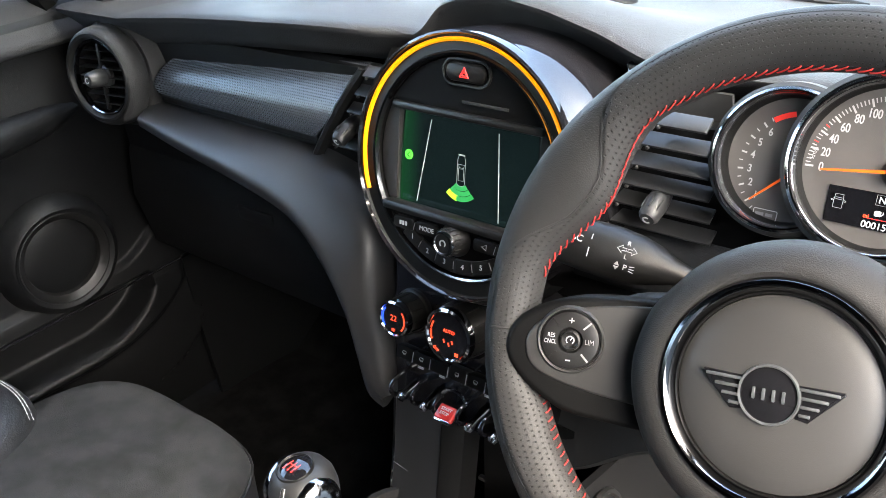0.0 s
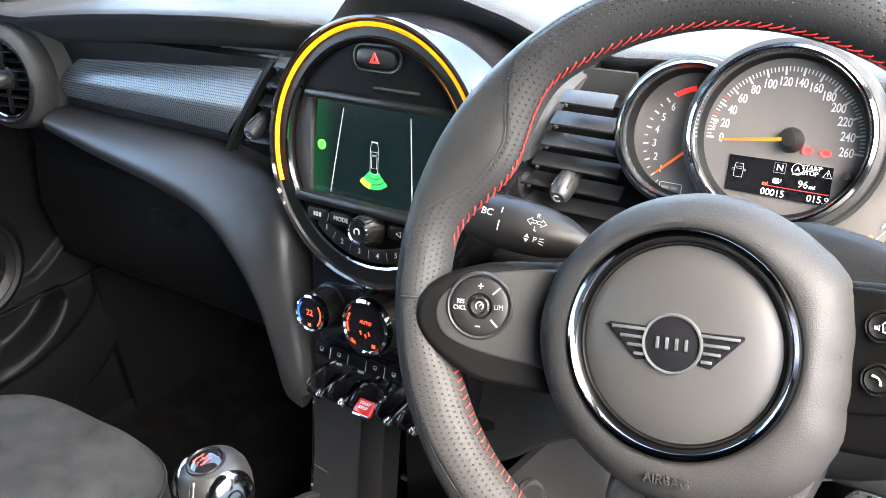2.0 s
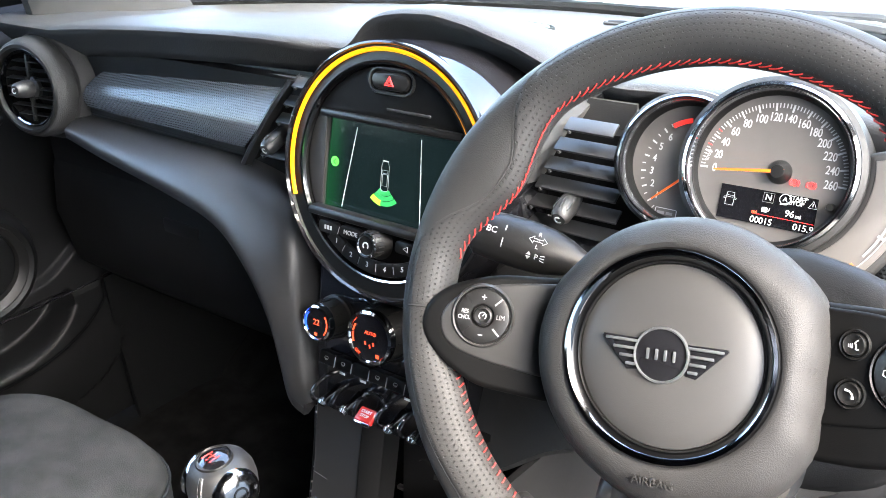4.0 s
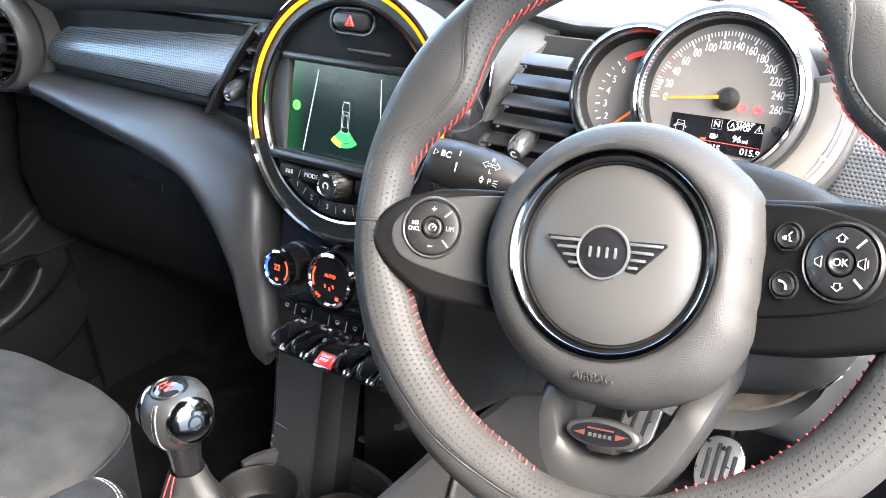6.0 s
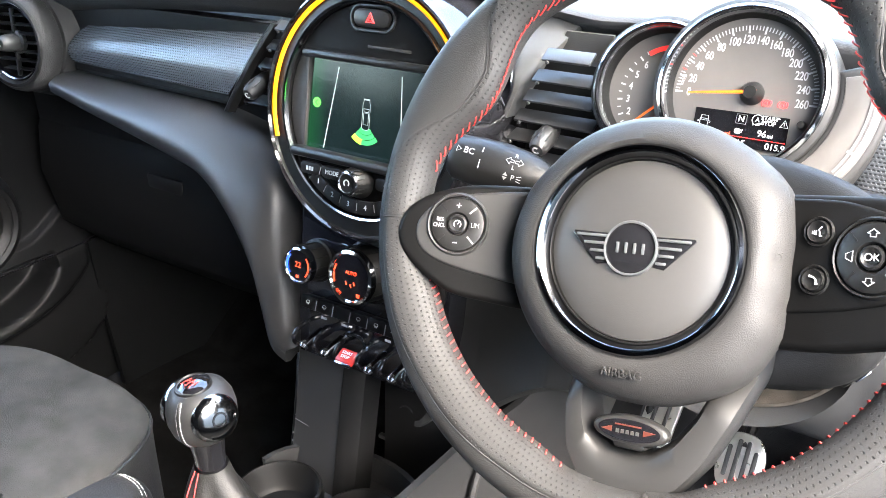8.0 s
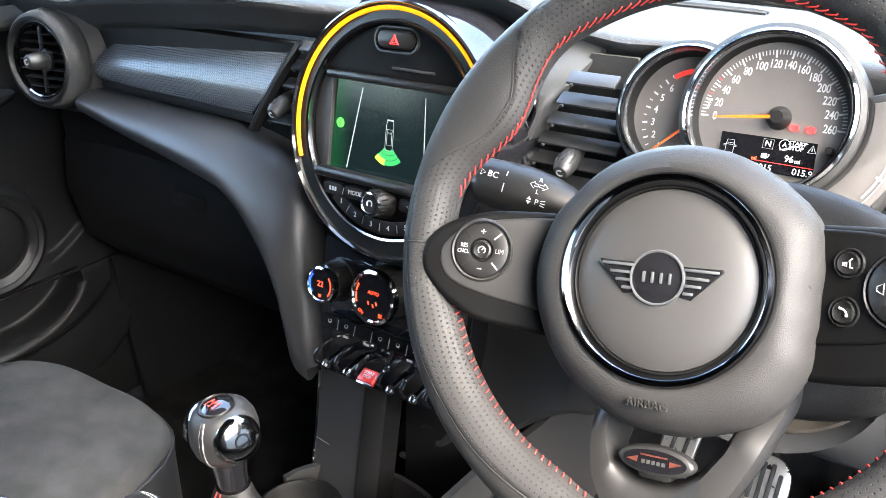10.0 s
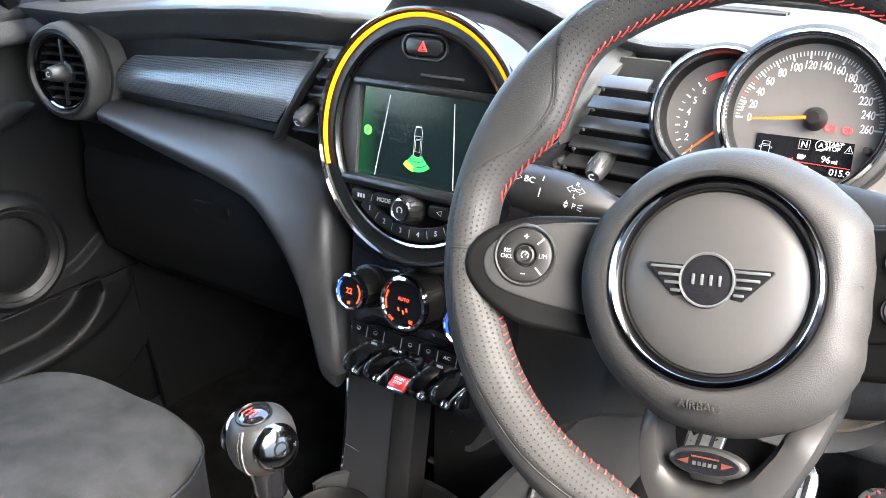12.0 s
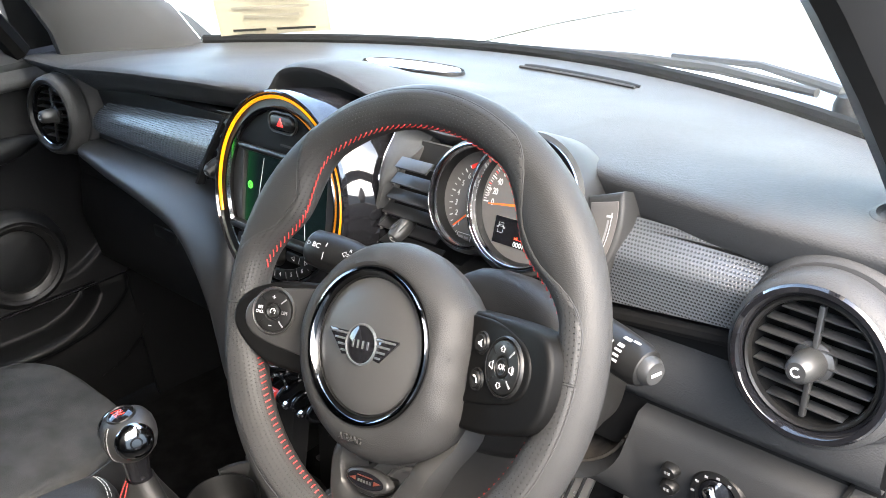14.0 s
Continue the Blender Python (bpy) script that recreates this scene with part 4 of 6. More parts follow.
speed = gauge("speedometer", 0, 0, 0.0615, 0.008, "round speedometer with orange needle")
HUB = Vector((0.001, -0.0043, -0.0076))
for s in range(0, 261, 4):
    a = radians(182.6 - s * 183 / 260)
    long = s % 20 == 0
    r1, r0 = 0.0518, (0.0462 if long else 0.0486)
    mat = RED_GLOW_INK if s in (28, 48) else WHITE_INK
    part("tick", box((r1 - r0, 0.0013 if long else 0.0007, 0.0003), pose(HUB.x + (r0 + r1) / 2 * math.cos(a), HUB.y + (r0 + r1) / 2 * math.sin(a), HUB.z, 0, 0, math.degrees(a))), mat, speed)
for s in range(0, 261, 20):
    a = radians(182.6 - s * 183 / 260)
    lettering(str(s), 0.0085, pose(HUB.x + 0.0412 * math.cos(a), HUB.y + 0.0415 * math.sin(a), HUB.z) @ Matrix.Diagonal((0.72, 1, 1, 1)), WHITE_INK, speed, "numeral", bold=0.0001)
lettering("km/h", 0.0042, pose(HUB.x - 0.0475, HUB.y + 0.0068, HUB.z, 0, 0, 80), WHITE_INK, speed, "numeral")
hubcap = part("needle_hub", lathe([(0, 0.0085), (0.0045, 0.008), (0.0058, 0.006), (0.0082, 0.002), (0.0088, 0)], pose(HUB.x + 0.0055, HUB.y + 0.003, HUB.z), 32), SATIN_DARK, speed, "black needle hub")
part("needle", plate([(0.004, 0.0013), (-0.046, 0.0006), (-0.046, -0.0006), (0.004, -0.0013)], 0.001, pose(HUB.x + 0.006, HUB.y + 0.0032, HUB.z + 0.0078, 0, 0, 8)), ORANGE, hubcap, "orange needle")
lcd = part("message_display", plate([(-0.0315, -0.0165), (0.037, -0.0155), (0.0385, -0.041), (-0.0305, -0.041)], 0.0006, pose(0, 0, -0.007)), LCD, speed, "black message display with white figures")
zt = -0.0067
for words, x, y, size, mat in (("N", 0.0035, -0.0207, 0.0062, SCREEN_WHITE), ("START", 0.0236, -0.0178, 0.0042, SCREEN_WHITE), ("STOP", 0.0232, -0.0213, 0.0042, SCREEN_WHITE), ("A", 0.015, -0.0198, 0.0046, SCREEN_WHITE), ("96", 0.0202, -0.0295, 0.0066, SCREEN_WHITE), ("mi", 0.0262, -0.0303, 0.0042, SCREEN_WHITE), ("015.9", 0.0312, -0.0378, 0.0064, SCREEN_WHITE), ("00015", 0.0018, -0.0382, 0.0064, SCREEN_WHITE), ("mi", -0.0042, -0.0325, 0.0038, RED_LED)):
    lettering(words, size, pose(x, y, zt), mat, lcd, bold=0.00005)
part("icon", tube(arc(0.015, -0.0198, 0.0038, 0, 345, 20, zt), 0.0003, seg=4, closed=True), SCREEN_WHITE, lcd)
part("icon", tube([(0.0122, -0.0238, zt), (0.0305, -0.0168, zt)], 0.0003, seg=4), SCREEN_WHITE, lcd)
part("icon", tube([(0.0314, -0.0226, zt), (0.0342, -0.0174, zt), (0.037, -0.0226, zt)], 0.0003, seg=4, closed=True), SCREEN_WHITE, lcd)
part("icon", box((0.0005, 0.0022, 0.0003), pose(0.0342, -0.0203, zt)), SCREEN_WHITE, lcd)
part("icon", tube([(0.0035 + x - 0.0055, -0.0207 + y, zt) for x, y in ((0.0018, 0.0034), (0.0092, 0.0034), (0.0092, -0.0034), (0.0018, -0.0034))], 0.00018, seg=4, closed=True), GREY_INK, lcd)
part("icon", plate(rounded(0.0042, 0.0036, 0.0008), 0.0003, pose(0.0025, -0.0297, zt)), SCREEN_WHITE, lcd)
part("icon", tube([(0.0046, -0.0308, zt), (0.0058, -0.0298, zt), (0.0058, -0.028, zt)], 0.0003, seg=4), SCREEN_WHITE, lcd)
for pts in ([(-0.0036, 0.0062), (0.0036, 0.0062), (0.0042, 0.0), (0.004, -0.0068), (-0.004, -0.0068), (-0.0042, 0.0)], [(-0.003, 0.003), (0.003, 0.003), (0.0026, 0.0012), (-0.0026, 0.0012)], [(-0.0042, 0.0016), (-0.0066, 0.0004), (-0.0064, -0.0006), (-0.0042, -0.0004)], [(0.0042, 0.0016), (0.0066, 0.0004), (0.0064, -0.0006), (0.0042, -0.0004)]):
    part("car_icon", tube([(-0.0234 + x * 0.72, -0.0262 + y * 0.72, zt) for x, y in pts], 0.00014, seg=4, closed=True), SCREEN_WHITE, lcd)
part("divider", box((0.043, 0.0003, 0.0002), pose(0.016, -0.0337, zt)), HAZARD, lcd)
for x in (0.0183, 0.0297):
    part("warning_lamp", tube(arc(x, -0.0068, 0.0022, 0, 345, 14, -0.0074), 0.0005, seg=4, closed=True), HAZARD, speed)
    part("warning_lamp", box((0.0008, 0.0028, 0.0004), pose(x, -0.0068, -0.0074)), HAZARD, speed)
    for q in (-1, 1):
        part("warning_lamp", tube(arc(x, -0.0068, 0.0033, q * 90 - 90 - 40, q * 90 - 90 + 40, 6, -0.0074), 0.0004, seg=4), HAZARD, speed)
part("reset_pin", lathe([(0, 0.01), (0.0025, 0.0098), (0.0032, 0.008), (0.0032, 0)], pose(0.0465, -0.0195, -0.008), 16), DARK, speed, "black reset pin")

rev = gauge("rev_counter", -0.0645, -0.0063, 0.0513, 0.012, "round rev counter partly behind the speedometer", -0.006)
CX, CY, CZ = -0.0575, -0.0125, -0.0175
for k in range(0, 13):
    a = radians(222 - 8.6 * (k - 1))
    long = k % 2 == 1
    r0, r1 = (0.0385, 0.0425) if long else (0.0398, 0.0425)
    part("tick", box((r1 - r0, 0.0012 if long else 0.0007, 0.0003), pose(CX + (r0 + r1) / 2 * math.cos(a), CY + (r0 + r1) / 2 * math.sin(a), CZ, 0, 0, math.degrees(a))), WHITE_INK, rev)
for k in range(1, 7):
    a = radians(222 - 17.2 * (k - 1))
    lettering(str(k), 0.0078, pose(CX + 0.0338 * math.cos(a), CY + 0.0338 * math.sin(a), CZ) @ Matrix.Diagonal((0.8, 1, 1, 1)), WHITE_INK, rev, "numeral", bold=0.0001)
part("red_zone", plate(sector(0.0382, 0.042, 104, 126, 8), 0.0004, pose(CX, CY, CZ + 0.0004)), RED_GLOW_INK, rev)
part("needle", plate([(0.004, 0.0012), (-0.0375, 0.0005), (-0.0375, -0.0005), (0.004, -0.0012)], 0.001, pose(CX, CY, CZ + 0.006, 0, 0, 44)), ORANGE, rev, "orange needle")
part("scale_panel", tube([(-0.0725 + x, -0.0475 + y, CZ + 0.0004) for x, y in rounded(0.017, 0.007, 0.001)], 0.00035, seg=4, closed=True), WHITE_INK, rev)
for dx, w in ((-0.004, 0.006), (0.003, 0.005)):
    part("plain_mark", box((w, 0.0022, 0.0003), pose(-0.0725 + dx, -0.0475, CZ + 0.0004)), GREY_INK, rev)

fuel = part("fuel_gauge", plate(sector(0.0645, 0.1, -62, 19, 26), 0.05, pose(0, 0, -0.002), 0.004, seg=3), HARD, clu, "curved fuel gauge beside the speedometer")
part("gauge_window", plate(sector(0.0695, 0.0955, -57, 14, 24), 0.001, pose(0, 0, -0.0012), 0.0005), DIAL, fuel, "dark gauge window")
part("scale_line", tube(arc(0, 0, 0.091, -52, 8, 24, 0.0), 0.0003, seg=4), WHITE_INK, fuel)
part("level_bar", plate(sector(0.0865, 0.0892, -50, -38, 10), 0.0004, pose(0, 0, -0.0002)), FUEL_ORANGE, fuel)
part("level_bar", plate(sector(0.0872, 0.0888, -33, 4, 16), 0.0004, pose(0, 0, -0.0003)), GREY_INK, fuel)
for a in (6, -22, -50):
    part("scale_tick", plate(sector(0.086, 0.0915, a - 0.6, a + 0.6, 3), 0.0004, pose(0, 0, -0.0003)), WHITE_INK, fuel)
part("pump_icon", plate(rounded(0.0045, 0.006, 0.0008), 0.0004, pose(0.0405, -0.0695, -0.0008)), WHITE_INK, fuel)
part("pump_icon", tube([(0.0435, -0.0715, -0.0006), (0.0455, -0.07, -0.0006), (0.0455, -0.067, -0.0006)], 0.0004, seg=4), WHITE_INK, fuel)
part("pod_foot", lathe([(0.0, -0.05), (0.05, -0.045), (0.062, -0.06), (0.05, -0.11)], pose(0, -0.03, 0), 32), SPOKE, clu)
part("pod_bracket", box((0.13, 0.018, 0.03), pose(0.02, -0.082, -0.056), 0.006), SPOKE, clu)
part("bracket_screw", lathe([(0, 0.003), (0.003, 0.003), (0.0045, 0.001), (0.0045, 0)], pose(0.072, -0.082, -0.041), 12), CHROME, clu, "small steel screw")

# ---- steering wheel ----
wheel = thing("steering_wheel", "three-spoke black leather steering wheel with red stitching", "steering wheel", WHEEL)
RIM, RIM_UP, RIM_BACK = 0.1724, 0.0079, -0.0251


def thumb(phi):
    """How far the rim swells at the thumb rests, 0 to 1; phi in degrees, 90 at the top."""
    p = phi % 360
    p = min(abs(p - 147), abs(p - 33))
    return smooth(1 - p / 24)


def rim_point(phi, theta, off=0.0):
    """A point of the rim's skin: phi round the wheel, theta round the section (0 out, 90 towards the driver, 180 in)."""
    f, t = radians(phi), radians(theta)
    b = thumb(phi)
    low = smooth((min(abs(phi % 360 - 225), abs(phi % 360 - 315)) - 34) / -12)
    inward = 0.0168 + (0.019 * b + 0.0045 * low if math.cos(t) < 0 else 0.0)
    rr = RIM + (0.0168 + off if math.cos(t) >= 0 else inward + off) * math.cos(t)
    z = RIM_BACK + (0.0175 + 0.002 * b + off) * math.sin(t)
    return (rr * math.cos(f), RIM_UP + rr * math.sin(f), z)


part("rim", grid([[rim_point(p * 2.5, t * 15) for t in range(24)] for p in range(144)], close_u=True, close_v=True), LEATHER, wheel, "smooth black leather rim")


def grip_edge(phi):
    """Where round the section the perforated leather begins."""
    p = phi % 360
    side = min(abs(p - 148), abs(p - 32))
    if p > 350:
        p -= 360
    low = p if p < 270 else 540 - p
    if p < 0:
        low = 180 - p
    base = curve_at([(90, 56), (165, 70), (182, 74), (204, 77), (226, 88), (250, 98), (270, 103)], max(low, 180 - low))
    return base + max(0, 142 - base) * smooth(1.25 - side / 20)


def grip(a0, a1):
    rows, uv = [], []
    n = int((a1 - a0) / 1.5)
    for i in range(n + 1):
        phi = lerp(a0, a1, i / n)
        e = grip_edge(phi)
        ts = [e - 3] + [lerp(e, 236, k / 13) for k in range(14)] + [239]
        line = []
        for k, t in enumerate(ts):
            line.append(rim_point(phi, t, 0.0 - 0.0006 if k in (0, len(ts) - 1) else 0.0011))
            uv.append((radians(phi) * RIM, radians(t) * 0.017))
        rows.append(line)
    ob = part("grip", grid(rows), PERF, wheel, "perforated black leather grip", angle=70)
    uv_metres(ob, uv)


for a0, a1 in ((-2.6, 182.4), (183.4, 264.0), (276.0, 356.6)):
    grip(a0, a1)
    part("grip_groove", tube([rim_point(lerp(a0, a1, k / 60), grip_edge(lerp(a0, a1, k / 60)) - 2.5, 0.0002) for k in range(61)], 0.0008, seg=5), RUBBER, wheel)
for phi in (182.9, -3.1):
    part("grip_seam", tube([rim_point(phi, t, 0.0006) for t in range(int(grip_edge(phi)) - 2, 240, 8)], 0.0007, seg=5), RUBBER, wheel)

# inner thread: short threads along the inside of the rim
def thread(length):
    h = length / 2
    return tube([(-h, 0, -0.0004), (-h * 0.8, 0, 0.0005), (0, 0, 0.0008), (h * 0.8, 0, 0.0005), (h, 0, -0.0004)], 0.0005, seg=6)


for a0, a1, length in ((14, 169, 0.0086), (194, 256, 0.006), (289, 344, 0.0048)):
    mesh = None
    steps = int((a1 - a0) / 2.1)
    for i in range(steps + 1):
        phi = lerp(a0, a1, i / steps)
        upper = phi < 180
        side = smooth((abs(phi - 90) - 30) / 30) if upper else 1.0
        at = 160 + 16 * side if upper else 177
        out = (Vector(rim_point(phi, at, 0.004)) - Vector(rim_point(phi, at, 0.001))).normalized()
        along = Vector((-math.sin(radians(phi)), math.cos(radians(phi)), 0))
        across = out.cross(along).normalized()
        if across.z > 0:
            across = -across
        x = (across * 0.6 + along * 1.1).normalized() if upper else (across * 0.9 - along * 0.35).normalized()
        y = out.cross(x).normalized()
        if mesh is None:
            ob = part("stitch", thread(length), RED_THREAD, wheel)
            mesh = ob.data
        else:
            ob = new("stitch", mesh)
        ob.parent = wheel
        ob.matrix_local = basis(rim_point(phi, at, 0.0011), x, y, x.cross(y))

for q in range(3):
    part("thread_end", tube([rim_point(193.5 - 0.6 * q, 172, 0.0012), rim_point(191.4 - 0.7 * q, 178 + 4 * q, 0.003), rim_point(189.6 + 0.5 * q, 186 + 3 * q, 0.0045)], [0.0006, 0.0005, 0.0002], seg=5), RED_THREAD, wheel, "loose red thread end")

# hub
HC = (0.0008, -0.0082, 0.0)


PAD_EDGE = [(0, 0.0816), (14, 0.0838), (28, 0.0872), (34, 0.0862), (45, 0.0838), (60, 0.0822), (100, 0.0815), (140, 0.0822), (160, 0.0856), (182, 0.087), (210, 0.0868), (239, 0.087), (260, 0.089), (290, 0.0905), (313, 0.0925), (331, 0.0898), (346, 0.0838), (360, 0.0816)]


def pad_radius(a):
    """The cover is nearly round, wider at the sides and deeper below."""
    return curve_at(PAD_EDGE, math.degrees(a) % 360)


rows = []
for i in range(96):
    a = 2 * math.pi * i / 96
    rr = pad_radius(a)
    rows.append([(HC[0] + r * math.cos(a), HC[1] + r * math.sin(a), z) for r, z in ((0.059, -0.007), (0.0612, -0.0022), (0.064, -0.0008), (rr - 0.014, -0.0032), (rr - 0.0065, -0.0092), (rr - 0.0015, -0.019), (rr, -0.031), (rr - 0.003, -0.046), (rr - 0.012, -0.058), (0.05, -0.066))])
part("airbag_cover", grid(rows, close_u=True), PAD, wheel, "grained dark grey airbag cover", angle=60)
part("hub_ring", lathe([(0.0535, -0.0052), (0.0548, -0.002), (0.0562, 0.0008), (0.0578, 0.0018), (0.0598, 0.0012), (0.0611, -0.0008), (0.0614, -0.003)], Matrix.Translation(HC), 96), HUB_CHROME, wheel, "smoked chrome hub ring")
part("ring_groove", lathe([(0.0522, -0.007), (0.0527, -0.0044), (0.0537, -0.005)], Matrix.Translation(HC), 80), SATIN_DARK, wheel)
cap = part("hub_cap", lathe([(0, 0.0014), (0.02, 0.0009), (0.033, -0.0003), (0.043, -0.0022), (0.049, -0.0042), (0.0517, -0.0056), (0.0524, -0.0085)], Matrix.Translation(HC), 80), SATIN, wheel, "smooth satin grey hub cap")
emblem = part("emblem", plate(arc(-0.001, -0.0078, 0.0156, 0, 354, 60), 0.002, pose(0, 0, 0.0022), 0.0006), GLOSS, cap, "dark winged emblem")
part("emblem_ring", lathe([(0.0142, 0.0016), (0.0145, 0.003), (0.0154, 0.0032), (0.016, 0.001)], pose(-0.001, -0.0078, 0), 48), EMBLEM, emblem, "silvered ring")
for k in range(4):
    part("emblem_bar", box((0.0017, 0.0062, 0.0008), pose(-0.0085 + 0.005 * k, -0.0078, 0.0026), 0.0003), EMBLEM, emblem)
for s in (-1, 1):
    part("wing_base", plate([(s * x - 0.0005, y) for x, y in ((0.0125, 0.0), (0.0352, 0.0003), (0.0358, -0.0012), (0.0195, -0.0185), (0.013, -0.0175))][::s], 0.002, pose(0, 0, 0.0014), 0.0005), GLOSS, emblem)
    for k, (xa, xb) in enumerate(((0.0142, 0.0335), (0.0155, 0.0285), (0.0155, 0.0245), (0.0148, 0.0205))):
        y = -0.0018 - 0.0044 * k
        part("wing_bar", box((xb - xa, 0.0017, 0.001), pose(s * (xa + xb) / 2 - 0.0005, y, 0.002), 0.0004), EMBLEM, emblem)
lettering("AIRBAG", 0.0069, pose(0.0015, -0.0788, 0.0006, 9, 0, 0), PAD, wheel, "lettering", 0.0009)
part("scuff", tube([(0.0775, -0.006, -0.006), (0.0785, -0.0045, -0.0068), (0.077, -0.003, -0.0055), (0.079, -0.0025, -0.0072)], 0.00025, seg=4), RUBBER, wheel)


def four_way(m, q, right):
    """The round four-way key group of a spoke, q its size."""
    def at(x, y, z, a=0):
        return m @ pose(x * q, y * q, z, 0, 0, a)

    def ring(profile):
        return lathe([(r * q, z) for r, z in profile], m, 48)

    part("key_well", ring([(0.0168, -0.004), (0.0171, 0.0016), (0.0178, 0.0022), (0.0188, 0.0008), (0.0195, -0.003)]), SATIN_DARK if right else SPOKE_SATIN, wheel, "thin satin ring round the keys")
    k = part("four_way_key", ring([(0.0062, 0.0006), (0.0072, 0.0028), (0.0125, 0.0032), (0.0158, 0.0022), (0.0164, 0.001), (0.0166, -0.003)]), SATIN_DARK, wheel, "black round four-way key")
    c = part("centre_key", ring([(0, 0.0014), (0.003, 0.0017), (0.0046, 0.0034), (0.0056, 0.003), (0.006, 0.0)]), SATIN_DARK, k, "black centre key")
    for a in (45, -45, 135, 225):
        ca, sa = math.cos(radians(a)), math.sin(radians(a))
        part("key_notch", box((0.0062, 0.0011, 0.0008), at(0.0125 * ca, 0.0125 * sa, 0.0031, a)), GREY_INK if abs(a) == 45 else DARK, k)

    def line(points, r=0.0003, closed=True, parent=k, h=0.0035):
        part("key_mark", tube([at(px, py, h).translation for px, py in points], r, seg=4, closed=closed), WHITE_INK, parent)

    if right:
        lettering("OK", 0.0056, at(0, 0, 0.0024), WHITE_INK, c)
        for s in (-1, 1):
            line([(px, s * (0.0108 + py)) for px, py in ((-0.0013, -0.0015), (-0.0013, 0.0), (-0.0026, 0), (0, 0.002), (0.0026, 0), (0.0013, 0), (0.0013, -0.0015))])
            line([(s * 0.0098 + px, py) for px, py in ((-0.0015, 0.001), (0.0015, 0.0025), (0.0015, -0.0025), (-0.0015, -0.001))])
        line([(0.0125, -0.0018), (0.0125, 0.0018)], closed=False)
    else:
        lettering("+", 0.0068, at(0, 0.0108, 0.0034), WHITE_INK, k)
        part("key_mark", box((0.003, 0.0006, 0.0004), at(0, -0.0112, 0.0034)), WHITE_INK, k)
        lettering("RES", 0.0037, at(-0.0105, 0.0018, 0.0034) @ Matrix.Diagonal((0.8, 1, 1, 1)), WHITE_INK, k)
        lettering("CNCL", 0.0037, at(-0.0108, -0.0017, 0.0034) @ Matrix.Diagonal((0.78, 1, 1, 1)), WHITE_INK, k)
        lettering("LIM", 0.0048, at(0.0108, 0, 0.0034) @ Matrix.Diagonal((0.78, 0.92, 1, 1)), GREY_INK, k)
        line([(0.0021 * math.cos(radians(b)), 0.0021 * math.sin(radians(b))) for b in range(-50, 231, 20)], 0.00035, False, c, 0.0021)
        line([(0.0, 0.0), (0.0014, 0.0016)], 0.0003, False, c, 0.0021)


# side spokes: a dark carrier that dips towards the hub, and a satin plate over it
CARRIER = [(0.055, 0.0275), (0.115, 0.0255), (0.1334, 0.0204), (0.1484, 0.0138), (0.1586, 0.0039), (0.1622, -0.0083), (0.1594, -0.0199), (0.1486, -0.0319), (0.1351, -0.0408), (0.1245, -0.0466), (0.1041, -0.0484), (0.0836, -0.0506), (0.055, -0.051)]
CARRIER_R = [(0.055, 0.031), (0.0983, 0.0306), (0.1247, 0.0295), (0.1515, 0.0262), (0.1605, 0.0156), (0.1636, 0.0016), (0.162, -0.0186), (0.1558, -0.0311), (0.1465, -0.0392), (0.1191, -0.0465), (0.095, -0.0515), (0.055, -0.053)]


def rounded_path(pts, n=3):
    """Cuts the corners of an open outline."""
    for _ in range(n):
        out = [pts[0]]
        for p, q in zip(pts, pts[1:]):
            out += [(lerp(p[0], q[0], 0.25), lerp(p[1], q[1], 0.25)), (lerp(p[0], q[0], 0.75), lerp(p[1], q[1], 0.75))]
        pts = out + [pts[-1]]
    return pts


TILT_L, TILT_R = pose(0, 0, -0.0643, 0, 20, 0), pose(0, 0, -0.056, 0, -20, 0)
STRETCH = 1 / math.cos(radians(20))
for s, tilt, shape in ((-1, TILT_L, CARRIER), (1, TILT_R, CARRIER_R)):
    pts = [(s * STRETCH * (0.1 + (x - 0.1) * 1.035), -0.01 + (y + 0.01) * 1.04) for x, y in rounded_path(shape, 2)]
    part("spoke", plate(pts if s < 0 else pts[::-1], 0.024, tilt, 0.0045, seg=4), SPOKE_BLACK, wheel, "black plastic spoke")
    if s < 0:
        cover = [(0.055, 0.0252), (0.0894, 0.0242), (0.1195, 0.0197), (0.1372, 0.0138), (0.1487, 0.0036), (0.1524, -0.0074), (0.1489, -0.0192), (0.1395, -0.0262), (0.1189, -0.0316), (0.0949, -0.0352), (0.055, -0.04)]
    else:
        cover = [(0.055, 0.03), (0.0983, 0.0295), (0.1107, 0.0278), (0.1261, 0.0232), (0.141, 0.0168), (0.149, 0.004), (0.147, -0.012), (0.1362, -0.0222), (0.1215, -0.0262), (0.1043, -0.0306), (0.055, -0.037)]
    pts = [(s * STRETCH * x, y) for x, y in rounded_path(cover, 2)]
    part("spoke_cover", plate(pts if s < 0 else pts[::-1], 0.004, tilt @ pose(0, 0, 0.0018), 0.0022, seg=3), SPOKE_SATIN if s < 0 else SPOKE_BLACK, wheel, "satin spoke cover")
four_way(TILT_L @ pose(-0.1255 * STRETCH, -0.0018, 0.0016), 1.1, False)
four_way(TILT_R @ pose(0.1224 * STRETCH, -0.0005, 0.0016), 1.14, True)
